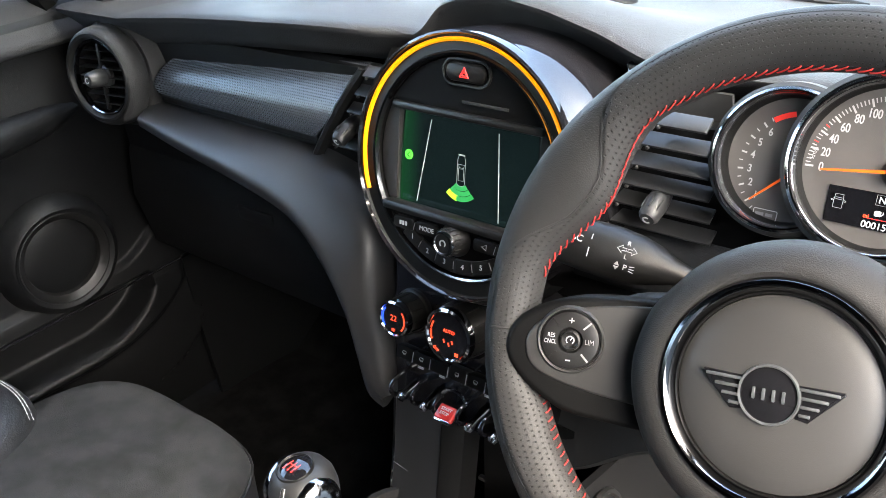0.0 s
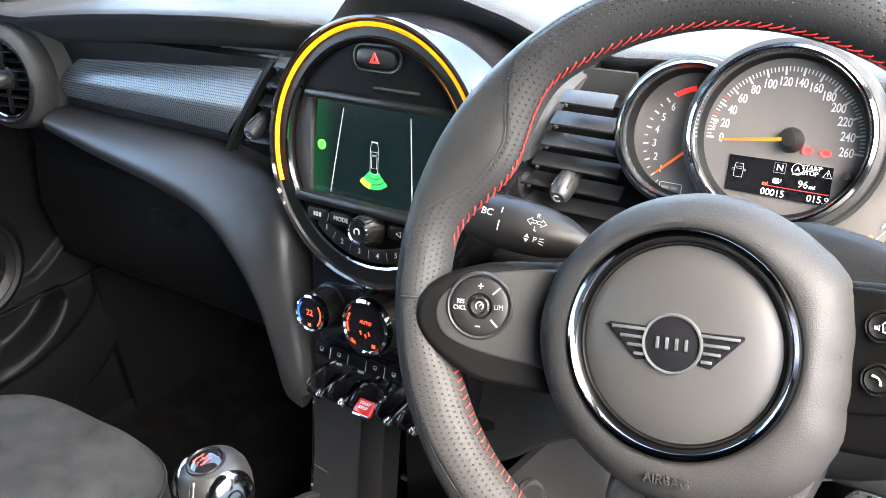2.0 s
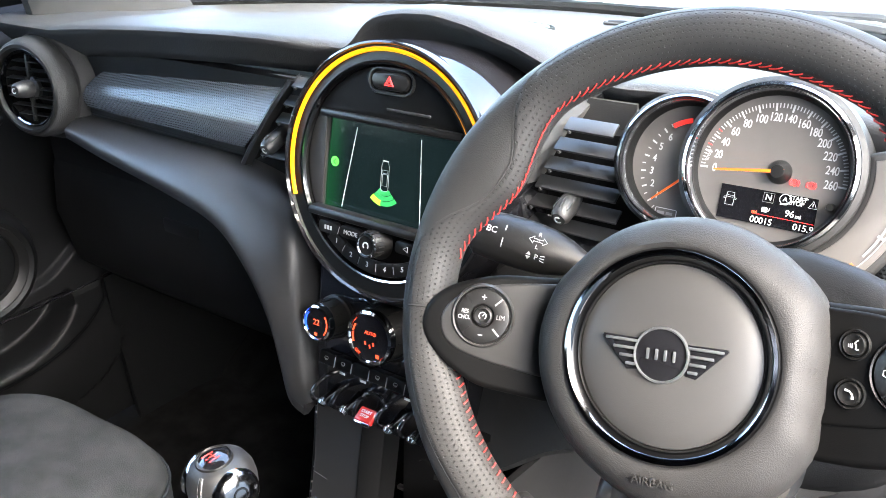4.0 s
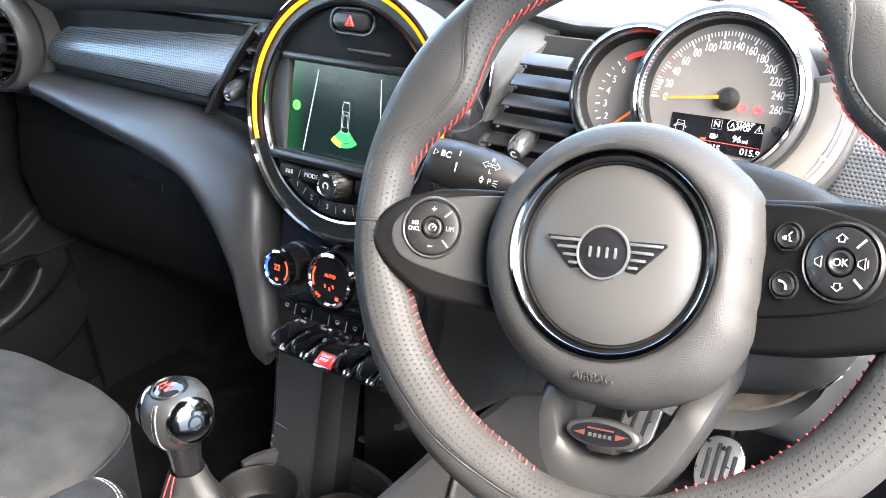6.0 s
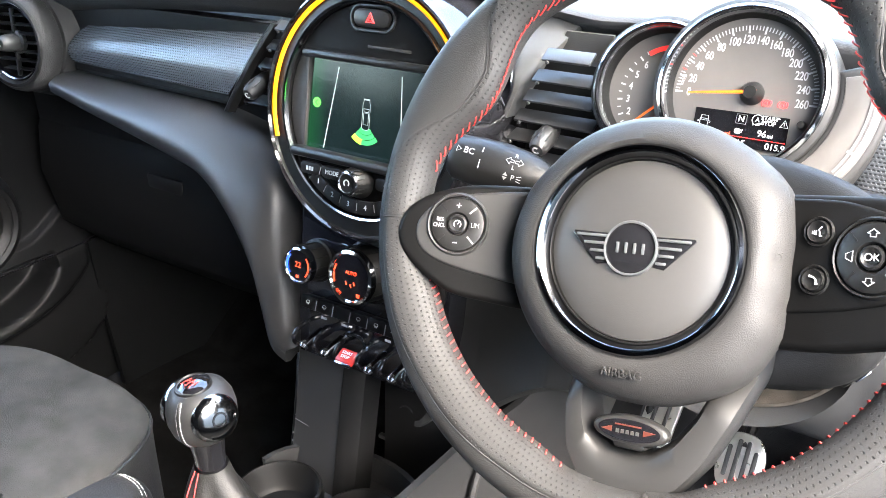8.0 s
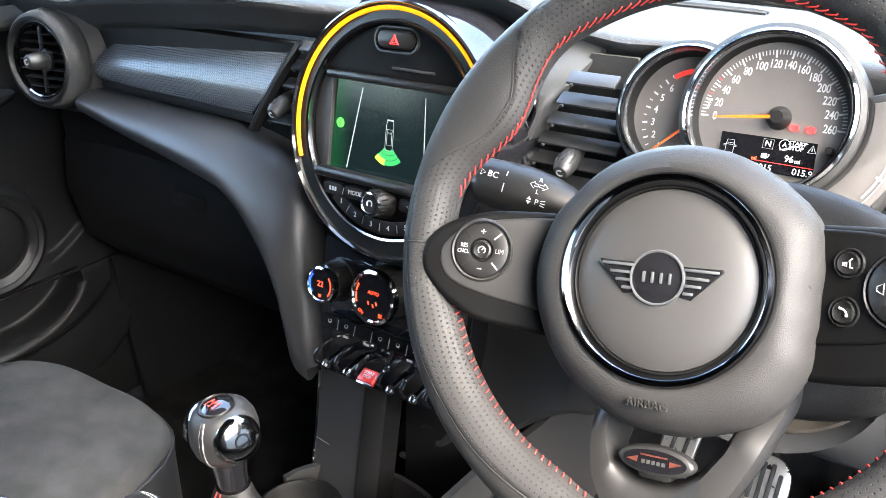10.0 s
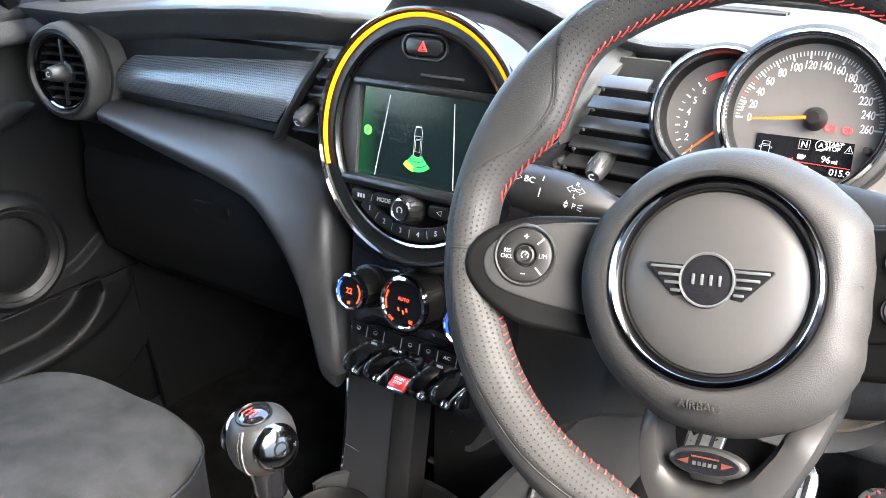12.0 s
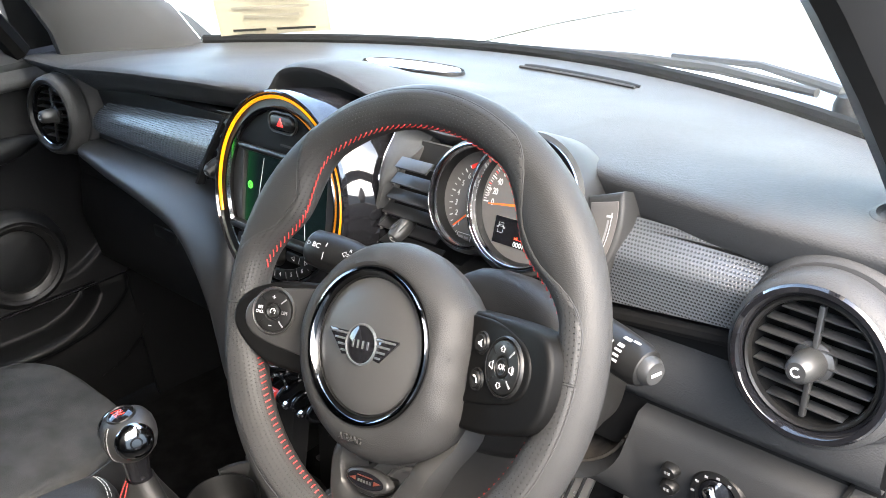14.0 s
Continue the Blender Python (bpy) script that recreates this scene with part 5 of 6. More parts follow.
for x, y in ((0.1005, 0.0116), (0.1005, -0.0142)):
    m = TILT_R @ pose(x, y, 0.0016)
    part("round_key_rim", lathe([(0.0066, -0.002), (0.0068, 0.0012), (0.0078, 0.0018), (0.0088, -0.001)], m, 32), SATIN_DARK, wheel)
    k = part("round_key", lathe([(0, 0.0014), (0.0035, 0.0017), (0.0056, 0.0028), (0.0063, 0.001), (0.0065, -0.002)], m, 32), SATIN_DARK, wheel, "small round black key")
    if y < 0:
        part("key_mark", tube([m @ Vector(p) for p in ((-0.0022, 0.002, 0.0021), (0.0006, 0.0012, 0.0021), (0.0018, -0.0002, 0.0021), (0.0021, -0.0024, 0.0021))], [0.0008, 0.0005, 0.0005, 0.0008], seg=5), WHITE_INK, k)
    else:
        part("key_mark", tube([m @ Vector(p) for p in ((0.0022, 0.0026, 0.0022), (0.0006, 0.0012, 0.0022), (0.0012, -0.0006, 0.0022), (0.0012, -0.0024, 0.0022), (0.0026, -0.0024, 0.0022))], 0.0004, seg=5), WHITE_INK, k)
        for d in (-0.0008, -0.0018, -0.0028):
            part("key_mark", box((0.0005, 0.0028 - 0.4 * abs(d), 0.0004), m @ pose(d, -0.0006, 0.002)), WHITE_INK, k)

# lower spoke with its opening and oval plate
outer = [(-0.041, -0.062), (-0.041, -0.11), (-0.038, -0.132), (-0.03, -0.146), (-0.018, -0.155), (0.0, -0.1585), (0.018, -0.155), (0.034, -0.144), (0.046, -0.128), (0.06, -0.1), (0.07, -0.072), (0.07, -0.055)]
inner = [(-0.028, -0.062), (-0.028, -0.105), (-0.024, -0.119), (-0.014, -0.1275), (0.001, -0.1295), (0.014, -0.1265), (0.026, -0.117), (0.038, -0.1), (0.048, -0.078), (0.05, -0.062)]


def resample(pts, n):
    d = [0.0]
    for p, q in zip(pts, pts[1:]):
        d.append(d[-1] + math.dist(p, q))
    out = []
    for i in range(n):
        t = d[-1] * i / (n - 1)
        k = max(j for j in range(len(d) - 1) if d[j] <= t + 1e-9)
        u = (t - d[k]) / (d[k + 1] - d[k])
        out.append((lerp(pts[k][0], pts[k + 1][0], u), lerp(pts[k][1], pts[k + 1][1], u)))
    return out


po, pi_ = resample(outer, 40), resample(inner, 40)
rows = []
for (ox, oy), (ix, iy) in zip(po, pi_):
    mx, my = (ox + ix) / 2, (oy + iy) / 2
    dip = 0.022 * smooth((my + 0.098) / 0.035)
    rows.append([(px, py, pz - dip) for px, py, pz in [(ox, oy, -0.055), (ox, oy, -0.034), (lerp(ox, mx, 0.25), lerp(oy, my, 0.25), -0.027), (mx, my, -0.0255), (lerp(ix, mx, 0.25), lerp(iy, my, 0.25), -0.0265), (ix, iy, -0.031), (lerp(ix, 0.008, 0.06), lerp(iy, -0.09, 0.06), -0.055)]])
part("lower_spoke", grid(rows), SPOKE, wheel, "dark satin U-shaped lower spoke", angle=50)
ov = [(0.0025 + 0.0228 * math.cos(2 * math.pi * k / 48), -0.1130 + 0.0088 * math.sin(2 * math.pi * k / 48)) for k in range(48)]
oval = part("oval_plate", plate(ov, 0.008, pose(0, 0, -0.024), 0.003, seg=3), SPOKE, wheel, "oval dark plate with a red and white mark")
part("oval_inlay", plate([(0.0025 + (x - 0.0025) * 0.82, -0.1130 + (y + 0.113) * 0.72) for x, y in ov], 0.0005, pose(0, 0, -0.0235)), LCD, oval)
part("plain_mark", plate([(-0.0145, -0.1140), (-0.0078, -0.1115), (-0.0078, -0.1150)], 0.0003, pose(0, 0, -0.0231)), MARK_ORANGE, oval)
part("plain_mark", plate([(0.0185, -0.1120), (0.0112, -0.1115), (0.0112, -0.1150)], 0.0003, pose(0, 0, -0.0231)), MARK_ORANGE, oval)
part("plain_mark", box((0.016, 0.0009, 0.0003), pose(0.0018, -0.1101, -0.0231)), MARK_ORANGE, oval)
for k in range(5):
    part("plain_mark", box((0.002, 0.0022, 0.0003), pose(-0.0042 + 0.003 * k, -0.1140, -0.0231)), MARK_GREY, oval)
part("oval_stem", box((0.02, 0.012, 0.03), pose(0.0025, -0.1185, -0.04), 0.003), SATIN_DARK, wheel)

# column
col = thing("steering_column", "grey plastic steering column shroud behind the wheel", "steering column", WHEEL @ pose(0, -0.008, 0, 0, 0, -7.2))


def shroud_ring(grow, depth):
    """A section across the column: flat-sided, fuller above."""
    ring = []
    for k in range(64):
        a = 2 * math.pi * k / 64
        c, q = math.cos(a), math.sin(a)
        r = (abs(c) ** 3 + abs(q) ** 3) ** (-1 / 3)
        x = r * c * (0.134 + grow)
        ring.append((x, r * q * ((lerp(0.03, 0.079, smooth((x + 0.05) / 0.09)) if q > 0 else 0.069) + grow), depth))
    return ring


part("shroud", grid([shroud_ring(g, d) for g, d in ((-0.06, -0.076), (-0.016, -0.077), (-0.006, -0.08), (-0.001, -0.087), (0.0, -0.1), (-0.003, -0.14), (-0.008, -0.17), (-0.014, -0.19), (-0.02, -0.215))], close_v=True), SHROUD, col, "grey column shroud", angle=50)
slot_at = pose(0.121, -0.042, -0.112) @ basis((0, 0, 0), (0, 0, -1), (0.62, 0.78, 0), (0.78, -0.62, 0))
part("lock_rim", lathe([(0.0075, -0.002), (0.0085, 0.0012), (0.0105, 0.0008), (0.0115, -0.002)], slot_at @ Matrix.Diagonal((0.55, 1.25, 1, 1)), 28), SATIN_DARK, col, "dark oval lock surround")
part("key_slot", box((0.0022, 0.011, 0.003), slot_at @ pose(0, 0, 0.001), 0.0008), CHROME, col)
part("gaiter", lathe([(0.06, -0.17), (0.085, -0.178), (0.095, -0.19), (0.08, -0.22)], seg=40), CARPET, col, "fuzzy black gaiter round the column")

# stalks
def stalk(points, radii, name, label):
    t = thing(name, label, "control stalk")
    part("lever", tube(points, radii, seg=20, flat=0.85), SATIN_DARK, t, "black lever")
    return t


ls = stalk([(0.1475, 0.1048, 0.6415), (0.1495, 0.1054, 0.641), (0.154, 0.1067, 0.640), (0.172, 0.112, 0.6365), (0.19, 0.1172, 0.6328), (0.207, 0.122, 0.629), (0.219, 0.1255, 0.6262), (0.23, 0.1288, 0.6228), (0.24, 0.132, 0.6195), (0.29, 0.149, 0.606)], [0.004, 0.0135, 0.0178, 0.0195, 0.0198, 0.018, 0.0145, 0.0098, 0.0075, 0.0072], "indicator_stalk", "black indicator stalk with white symbols")
ax, nm = Vector((0.94, 0.27, -0.2)).normalized(), Vector((0.26, -0.89, 0.37))
nm = (nm - ax * nm.dot(ax)).normalized()
upv = nm.cross(ax)


def on_stalk(d, h, r=0.0197):
    c = Vector((0.154, 0.1067, 0.640)) + ax * (d - 0.003)
    n = (nm * math.cos(h / r) + upv * math.sin(h / r)).normalized()
    return basis(c + n * r, ax, n.cross(ax), n)


lettering("BC", 0.0068, on_stalk(0.0145, 0.007), WHITE_INK, ls)
part("stalk_mark", tube([on_stalk(0.005, 0.009) @ Vector((0, 0, 0.0001)), on_stalk(0.005, 0.0045) @ Vector((0, 0, 0.0001)), on_stalk(0.0085, 0.007) @ Vector((0, 0, 0.0001))], 0.0003, seg=4, closed=True), WHITE_INK, ls)
part("stalk_line", tube([on_stalk(0.0245, h, 0.0199) @ Vector((0, 0, 0)) for h in (0.013, 0.011, 0.009)], 0.0004, seg=4), WHITE_INK, ls)
part("stalk_line", tube([on_stalk(0.0245, h, 0.0199) @ Vector((0, 0, 0)) for h in (0.003, 0.0, -0.004)], 0.0004, seg=4), WHITE_INK, ls)
lettering("R", 0.0046, on_stalk(0.0505, 0.0135, 0.0202), WHITE_INK, ls)
lettering("L", 0.0046, on_stalk(0.0505, 0.0035, 0.0202), WHITE_INK, ls)
for s in (-1, 1):
    m = on_stalk(0.0505 + s * 0.0035, 0.0085, 0.0203)
    part("stalk_mark", tube([m @ Vector((s * px, py, 0)) for px, py in ((-0.003, 0.001), (0.0, 0.001), (0.0, 0.0028), (0.0035, 0), (0.0, -0.0028), (0.0, -0.001), (-0.003, -0.001))], 0.0003, seg=4, closed=True), WHITE_INK, ls)
lettering("P", 0.0058, on_stalk(0.052, -0.004, 0.0203), WHITE_INK, ls)
for q in (-1, 0, 1):
    m = on_stalk(0.0565, -0.004 + 0.0016 * q, 0.0203)
    part("stalk_mark", tube([m @ Vector((-0.0015, 0, 0)), m @ Vector((0.002, 0.0008 * q, 0))], 0.0003, seg=4), WHITE_INK, ls)
for q in (-1, 1):
    m = on_stalk(0.046, -0.004 + 0.0016 * q, 0.0204)
    part("stalk_mark", plate([(-0.0018, -0.0011 * q), (0.0018, -0.0011 * q), (0, 0.0016 * q)][::q], 0.0003, m), WHITE_INK, ls)
rs = stalk([(0.524, 0.1115, 0.643), (0.522, 0.112, 0.643), (0.515, 0.114, 0.643), (0.49, 0.121, 0.644), (0.47, 0.128, 0.645), (0.4, 0.148, 0.645)], [0.0105, 0.0142, 0.0165, 0.0176, 0.0165, 0.012], "wiper_stalk", "black wiper stalk with white symbols on its end")
part("end_cap", tube([(0.521, 0.1123, 0.643), (0.527, 0.1108, 0.643), (0.5305, 0.1098, 0.643)], [0.0112, 0.0108, 0.0085], seg=24), KNOB, rs, "grey end button")
rax = Vector((0.966, -0.256, 0.0)).normalized()
rnm = Vector((0.35, -0.72, 0.6))
rnm = (rnm - rax * rnm.dot(rax)).normalized()
rup = rnm.cross(rax)


def on_wiper(d, h, r=0.0172):
    """A frame on the wiper stalk's skin, d along it and h round it."""
    n = (rnm * math.cos(h / r) + rup * math.sin(h / r)).normalized()
    return basis(Vector((0.502, 0.1176, 0.6435)) + rax * d + n * r, rax, n.cross(rax), n)


part("stalk_mark", box((0.0008, 0.0095, 0.0024), pose(0.5313, 0.1094, 0.643) @ Matrix.Rotation(radians(-15), 4, "Z"), 0.0003), WHITE_INK, rs)
for h, w in ((0.0105, 0.007), (0.0035, 0.0055), (-0.0005, 0.0065), (-0.0045, 0.0055), (-0.0085, 0.0055)):
    part("stalk_mark", box((w, 0.0026 if h > 0.002 else 0.0018, 0.0004), on_wiper(0.004, h) @ pose(0, 0, 0.0002)), WHITE_INK, rs)
part("stalk_line", tube([on_wiper(-0.0045, h, 0.0174).translation for h in (0.004, 0.0, -0.004)], 0.0004, seg=4), WHITE_INK, rs)
part("stalk_mark", box((0.006, 0.0018, 0.0004), on_wiper(0.012, 0.012) @ pose(0, 0, 0.0002)), WHITE_INK, rs)

# driver's switches
lsw = thing("light_switch", "round black headlamp switch on the knee panel", "switch", pose(0.541, 0.207, 0.473) @ FACE @ pose(0, 0, 0, -6, 0, 0))
part("switch_ring", lathe([(0.017, 0.001), (0.019, 0.005), (0.024, 0.004), (0.028, -0.004)], seg=40), SATIN_DARK, lsw)
part("switch_body", lathe([(0, 0.003), (0.0165, 0.003), (0.018, -0.004)], seg=40), GLOSS, lsw)
part("switch_grip", box((0.011, 0.03, 0.016), pose(0.001, 0, 0.008, 0, 0, 28), 0.004, seg=3), CHROME, lsw, "chrome grip bar")
for k in range(5):
    a = radians(60 + 30 * k)
    part("switch_mark", box((0.003, 0.0022, 0.0005), pose(0.021 * math.cos(a), 0.021 * math.sin(a), 0.0055)), GREY_INK, lsw)
for z in (0.479, 0.461):
    f = thing("fog_lamp_button", "small oval black fog lamp button with a white symbol", "switch", pose(0.496, 0.2055, z) @ FACE, "fog lamp buttons")
    part("button", lathe([(0, 0.005), (0.006, 0.005), (0.0075, 0.003), (0.0082, -0.003)], Matrix.Diagonal((1.05, 0.9, 1, 1)), 28), SATIN_DARK, f)
    part("button_mark", box((0.0018, 0.0026, 0.0004), pose(-0.0018, 0, 0.0053)), GREY_INK, f)
    for q in (-1, 0, 1):
        part("button_mark", box((0.0026, 0.0004, 0.0004), pose(0.0012, 0.0011 * q, 0.0053)), GREY_INK, f)
dim = thing("dimmer_switches", "black dimmer wheel block beside the headlamp switch", "switch", pose(0.588, 0.209, 0.474) @ FACE)
part("block", box((0.03, 0.034, 0.012), I4, 0.003), SATIN_DARK, dim)
for k in (-1, 1):
    part("thumbwheel", box((0.008, 0.022, 0.008), pose(0.007 * k, 0, 0.005), 0.003), CHROME, dim)

# ---- centre console and gear lever ----
con = thing("centre_console", "dark grey centre console with cup holders", "centre console")
part("side_panel", thick(grid([[(x, y + 0.25 * (z - 0.34), z) for x, y in ((-0.116, 0.3), (-0.112, 0.18), (-0.106, 0.16), (-0.1, 0.154), (-0.07, 0.15), (-0.031, 0.148))] for z in (0.36, 0.34, 0.3, 0.26, 0.22, 0.18)]), 0.004), SLAT, con, "satin dark console side panel")
part("side_panel", thick(grid([[(x, y + 0.25 * (z - 0.34), z) for x, y in ((-0.029, 0.149), (-0.018, 0.151), (-0.01, 0.158), (-0.006, 0.18))] for z in (0.36, 0.34, 0.3, 0.26, 0.22, 0.18)]), 0.004), DARK, con)
part("socket_panel", thick(grid([[(x, 0.2 - 0.1 * (0.3 - z), z) for x in (-0.012, 0.0, 0.05, 0.1)] for z in (0.36, 0.3, 0.24, 0.18)]), 0.006), DARK, con, "black socket panel")
part("panel_edge", tube([(-0.104, 0.157, 0.345), (-0.101, 0.148, 0.315), (-0.1, 0.139, 0.28), (-0.102, 0.125, 0.22)], 0.0016, seg=6), CHROME, con, "bright chrome line along the panel edge")
part("scratch", tube([(-0.096, 0.1255 + 0.008, 0.2725), (-0.084, 0.131, 0.274), (-0.072, 0.13, 0.2735)], [0.0003, 0.0005, 0.0002], seg=4), GREY_INK, con, "pale scratch")
part("socket", lathe([(0.009, 0.0), (0.011, 0.003), (0.014, 0.002), (0.015, -0.004)], pose(0.018, 0.196, 0.285) @ FACE, 24), SATIN_DARK, con)
part("usb_port", box((0.012, 0.006, 0.005), pose(-0.016, 0.192, 0.243), 0.001), RUBBER, con)
part("usb_mark", box((0.002, 0.0006, 0.009), pose(-0.006, 0.1905, 0.241)), WHITE_INK, con)
for dx, dz in ((-0.0022, 0.002), (0.0022, 0.0035)):
    part("usb_mark", box((0.0016, 0.0006, 0.004), pose(-0.006 + dx, 0.1905, 0.241 + dz)), WHITE_INK, con)
rows = []
for y in (-0.55, -0.3, -0.1, 0.0, 0.06, 0.12, 0.16, 0.19):
    rows.append([(x, y, z) for x, z in ((-0.125, 0.02), (-0.122, 0.16), (-0.112, 0.196), (-0.09, 0.205), (0, 0.205), (0.09, 0.205), (0.112, 0.196), (0.122, 0.16), (0.125, 0.02))])
part("tunnel_cover", grid(rows), HARD, con, "dark grey tunnel cover", angle=50)
part("rear_wall", thick(grid([[(0.11 * math.cos(a), 0.09 + 0.075 * math.sin(a), z) for a in [math.pi * k / 16 for k in range(17)]] for z in (0.2, 0.225, 0.24)]), 0.006), HARD, con, "curved dark wall behind the cup holders")
for x, y in ((-0.058, 0.062), (0.045, 0.075)):
    part("cup_holder", lathe([(0, 0.206), (0.036, 0.207), (0.04, 0.212), (0.0425, 0.236), (0.0445, 0.2405), (0.0475, 0.2395), (0.0485, 0.233), (0.047, 0.2)], pose(x, y, 0), 48), DARK, con, "black cup holder")
# driver's side of the console
part("driver_side_panel", thick(grid([[(0.115 + 0.06 * smooth((y - 0.1) / 0.2) * 0.3, y, z) for y in (-0.1, 0.05, 0.15, 0.25, 0.4, 0.55)] for z in (0.03, 0.12, 0.2, 0.27, 0.31)]), 0.008), HARD, con, "grey console flank by the pedals")
part("flank_rim", tube([(0.128, 0.2 + 0.05 * math.cos(a), 0.2 + 0.09 * math.sin(a)) for a in [2 * math.pi * k / 24 for k in range(24)]], 0.004, seg=6, closed=True), SATIN, con)

gear = thing("gear_lever", "gear lever with grey leather ball knob and chrome discs", "gear lever", pose(-0.0005, -0.055, 0))
KC = Vector((0, 0, 0.436))
KS = 0.86
knob = part("knob", lathe([(0.0155, -0.031), (0.023, -0.026), (0.0303, -0.017), (0.0338, -0.005), (0.034, 0.006), (0.032, 0.017), (0.027, 0.026), (0.019, 0.0315), (0, 0.034)], Matrix.Translation(KC) @ Matrix.Scale(KS, 4), 48), KNOB, gear, "grey leather ball knob")


def disc_on_knob(d, size, mat, name, dome, label):
    d = Vector(d).normalized()
    x = d.orthogonal().normalized()
    m = basis(KC + d * 0.0285 * KS, x, d.cross(x), d) @ Matrix.Scale(KS, 4)
    return part(name, lathe([(0, 0.006 + dome), (size * 0.5, 0.0058 + dome * 0.75), (size * 0.85, 0.0048 + dome * 0.3), (size, 0.003), (size * 1.05, -0.002)], m, 36), mat, knob, label), m


side_disc, sm = disc_on_knob((0.92, -0.2, 0.22), 0.0228, DISC, "chrome_disc", 0.0045, "domed chrome side disc")
part("emboss", lathe([(0.0052, 0.0086), (0.006, 0.0106), (0.0075, 0.0104), (0.0082, 0.0086)], sm, 28), GLOSS, side_disc)
for s in (-1, 1):
    for k in range(3):
        part("emboss", box((0.0022, 0.008 - 0.0015 * k, 0.0012), sm @ pose(0.0035 - 0.0035 * k, s * (0.0125 - 0.0008 * k), 0.0068), 0.0004), DISC, side_disc)
disc_on_knob((-0.92, -0.2, 0.22), 0.0228, DISC, "chrome_disc", 0.0045, "domed chrome side disc")
top, tm = disc_on_knob((-0.05, -0.12, 1.0), 0.017, GLOSS, "shift_disc", 0.001, "black shift pattern disc with red marks")
part("disc_ring", lathe([(0.0165, 0.004), (0.0172, 0.0052), (0.0182, 0.0035), (0.0185, 0.0)], tm, 36), SATIN_DARK, top)
MX = KC + Vector((-0.05, -0.12, 1.0)).normalized() * 0.0362 * KS
for x in (-0.0045, 0.0, 0.0045):
    part("shift_line", box((0.0006, 0.008, 0.0005), Matrix.Translation(MX) @ pose(x, 0, 0, -7, 0, 0)), RED_GLOW_INK, top)
part("shift_line", box((0.0096, 0.0006, 0.0005), Matrix.Translation(MX) @ pose(0, 0, 0, -7, 0, 0)), RED_GLOW_INK, top)
for s, x in (("2", -0.0045), ("4", 0.0), ("6", 0.0045)):
    lettering(s, 0.0038, Matrix.Translation(MX) @ pose(x, -0.0062, 0.0003, -7, 0, 0), RED_GLOW_INK, top)


KNOB_SHAPE = [(-49, 0.0347), (-29, 0.0347), (-8.4, 0.0342), (10, 0.0345), (28, 0.0362), (44, 0.0375), (59, 0.0368)]


def knob_line(turn, radius, grow, mat, name, label=""):
    a0 = radians(turn)
    pts = [KC + Vector((math.cos(a0) * math.cos(a), math.sin(a0) * math.cos(a), math.sin(a))) * (curve_at(KNOB_SHAPE, math.degrees(a)) + grow) * KS for a in [radians(q) for q in range(-46, 48, 4)]]
    part(name, tube(pts, radius, seg=8, flat=0.6), mat, knob, label)


knob_line(-78, 0.0016, -0.0004, SATIN_DARK, "knob_strip", "dark strip between two pale seams")
for turn in (-81.5, -74.5):
    knob_line(turn, 0.0004, 0.0002, PALE_SEAM, "knob_seam", "pale seam thread")
part("collar", lathe([(0.0165, 0.414), (0.0152, 0.406), (0.0138, 0.396), (0.0132, 0.386), (0.0136, 0.376), (0.012, 0.372)], seg=32), GLOSS, gear, "glossy black collar")


def gaiter_point(t, a, out=0.0):
    """Leather gathered under the collar, falling in soft folds."""
    r = lerp(0.015, 0.078, t**0.95)
    fold = 1 + (0.15 * math.sin(4 * a + 5 * t) + 0.07 * math.sin(9 * a - 3 * t)) * smooth(t * 2.2)
    sag = 0.006 * math.sin(math.pi * min(1.0, t * 1.6)) * math.sin(3 * a + 1.0)
    return ((r * fold + sag + out) * math.cos(a) + 0.012 * smooth(t * 2), (r * fold + sag + out) * math.sin(a) - 0.012 * t, 0.381 - 0.171 * t)


part("gaiter", grid([[gaiter_point(k / 24, 2 * math.pi * q / 72) for q in range(72)] for k in range(25)], close_v=True), GAITER, gear, "folded grey leather gaiter", angle=70)
for da in (-0.13, 0.13):
    part("red_seam", tube([gaiter_point(k / 24, radians(266) + da * (1.2 - 0.7 * k / 24), 0.0004) for k in range(25)], 0.0005, seg=6), RED_THREAD, gear, "red seam thread")

# ---- passenger seat ----
seat = thing("passenger_seat", "grey suede passenger seat cushion with leather bolsters", "car seat")


def cushion(x0, x1, y0, y1, z, crown, drop, sq=3.2, edge=1.0, first=0, last=11):
    """A stuffed slab: a rounded-rectangle plan with a crowned top and soft edges."""
    cx, cy, hx, hy = (x0 + x1) / 2, (y0 + y1) / 2, (x1 - x0) / 2, (y1 - y0) / 2
    rows = []
    for r, dz in ((0.0, 0.0), (0.3, -0.003), (0.6, -0.009), (0.8, -0.015), (0.9, -0.02), (0.95, -0.026 * edge), (0.98, -0.034 * edge), (0.995, -0.044 * edge), (1.0, -0.056 * edge), (0.995, -0.08), (0.985, -drop)):
        line = []
        for k in range(96):
            a = 2 * math.pi * k / 96
            c, s = math.cos(a), math.sin(a)
            rad = (abs(c) ** sq + abs(s) ** sq) ** (-1 / sq)
            px, py = cx + hx * rad * c * r, cy + hy * rad * s * r
            line.append((px, py, z + crown + dz + 0.005 * noise.noise(Vector((px * 11, py * 11, 3)))))
        rows.append(line)
    return grid(rows[first:last], close_v=True)


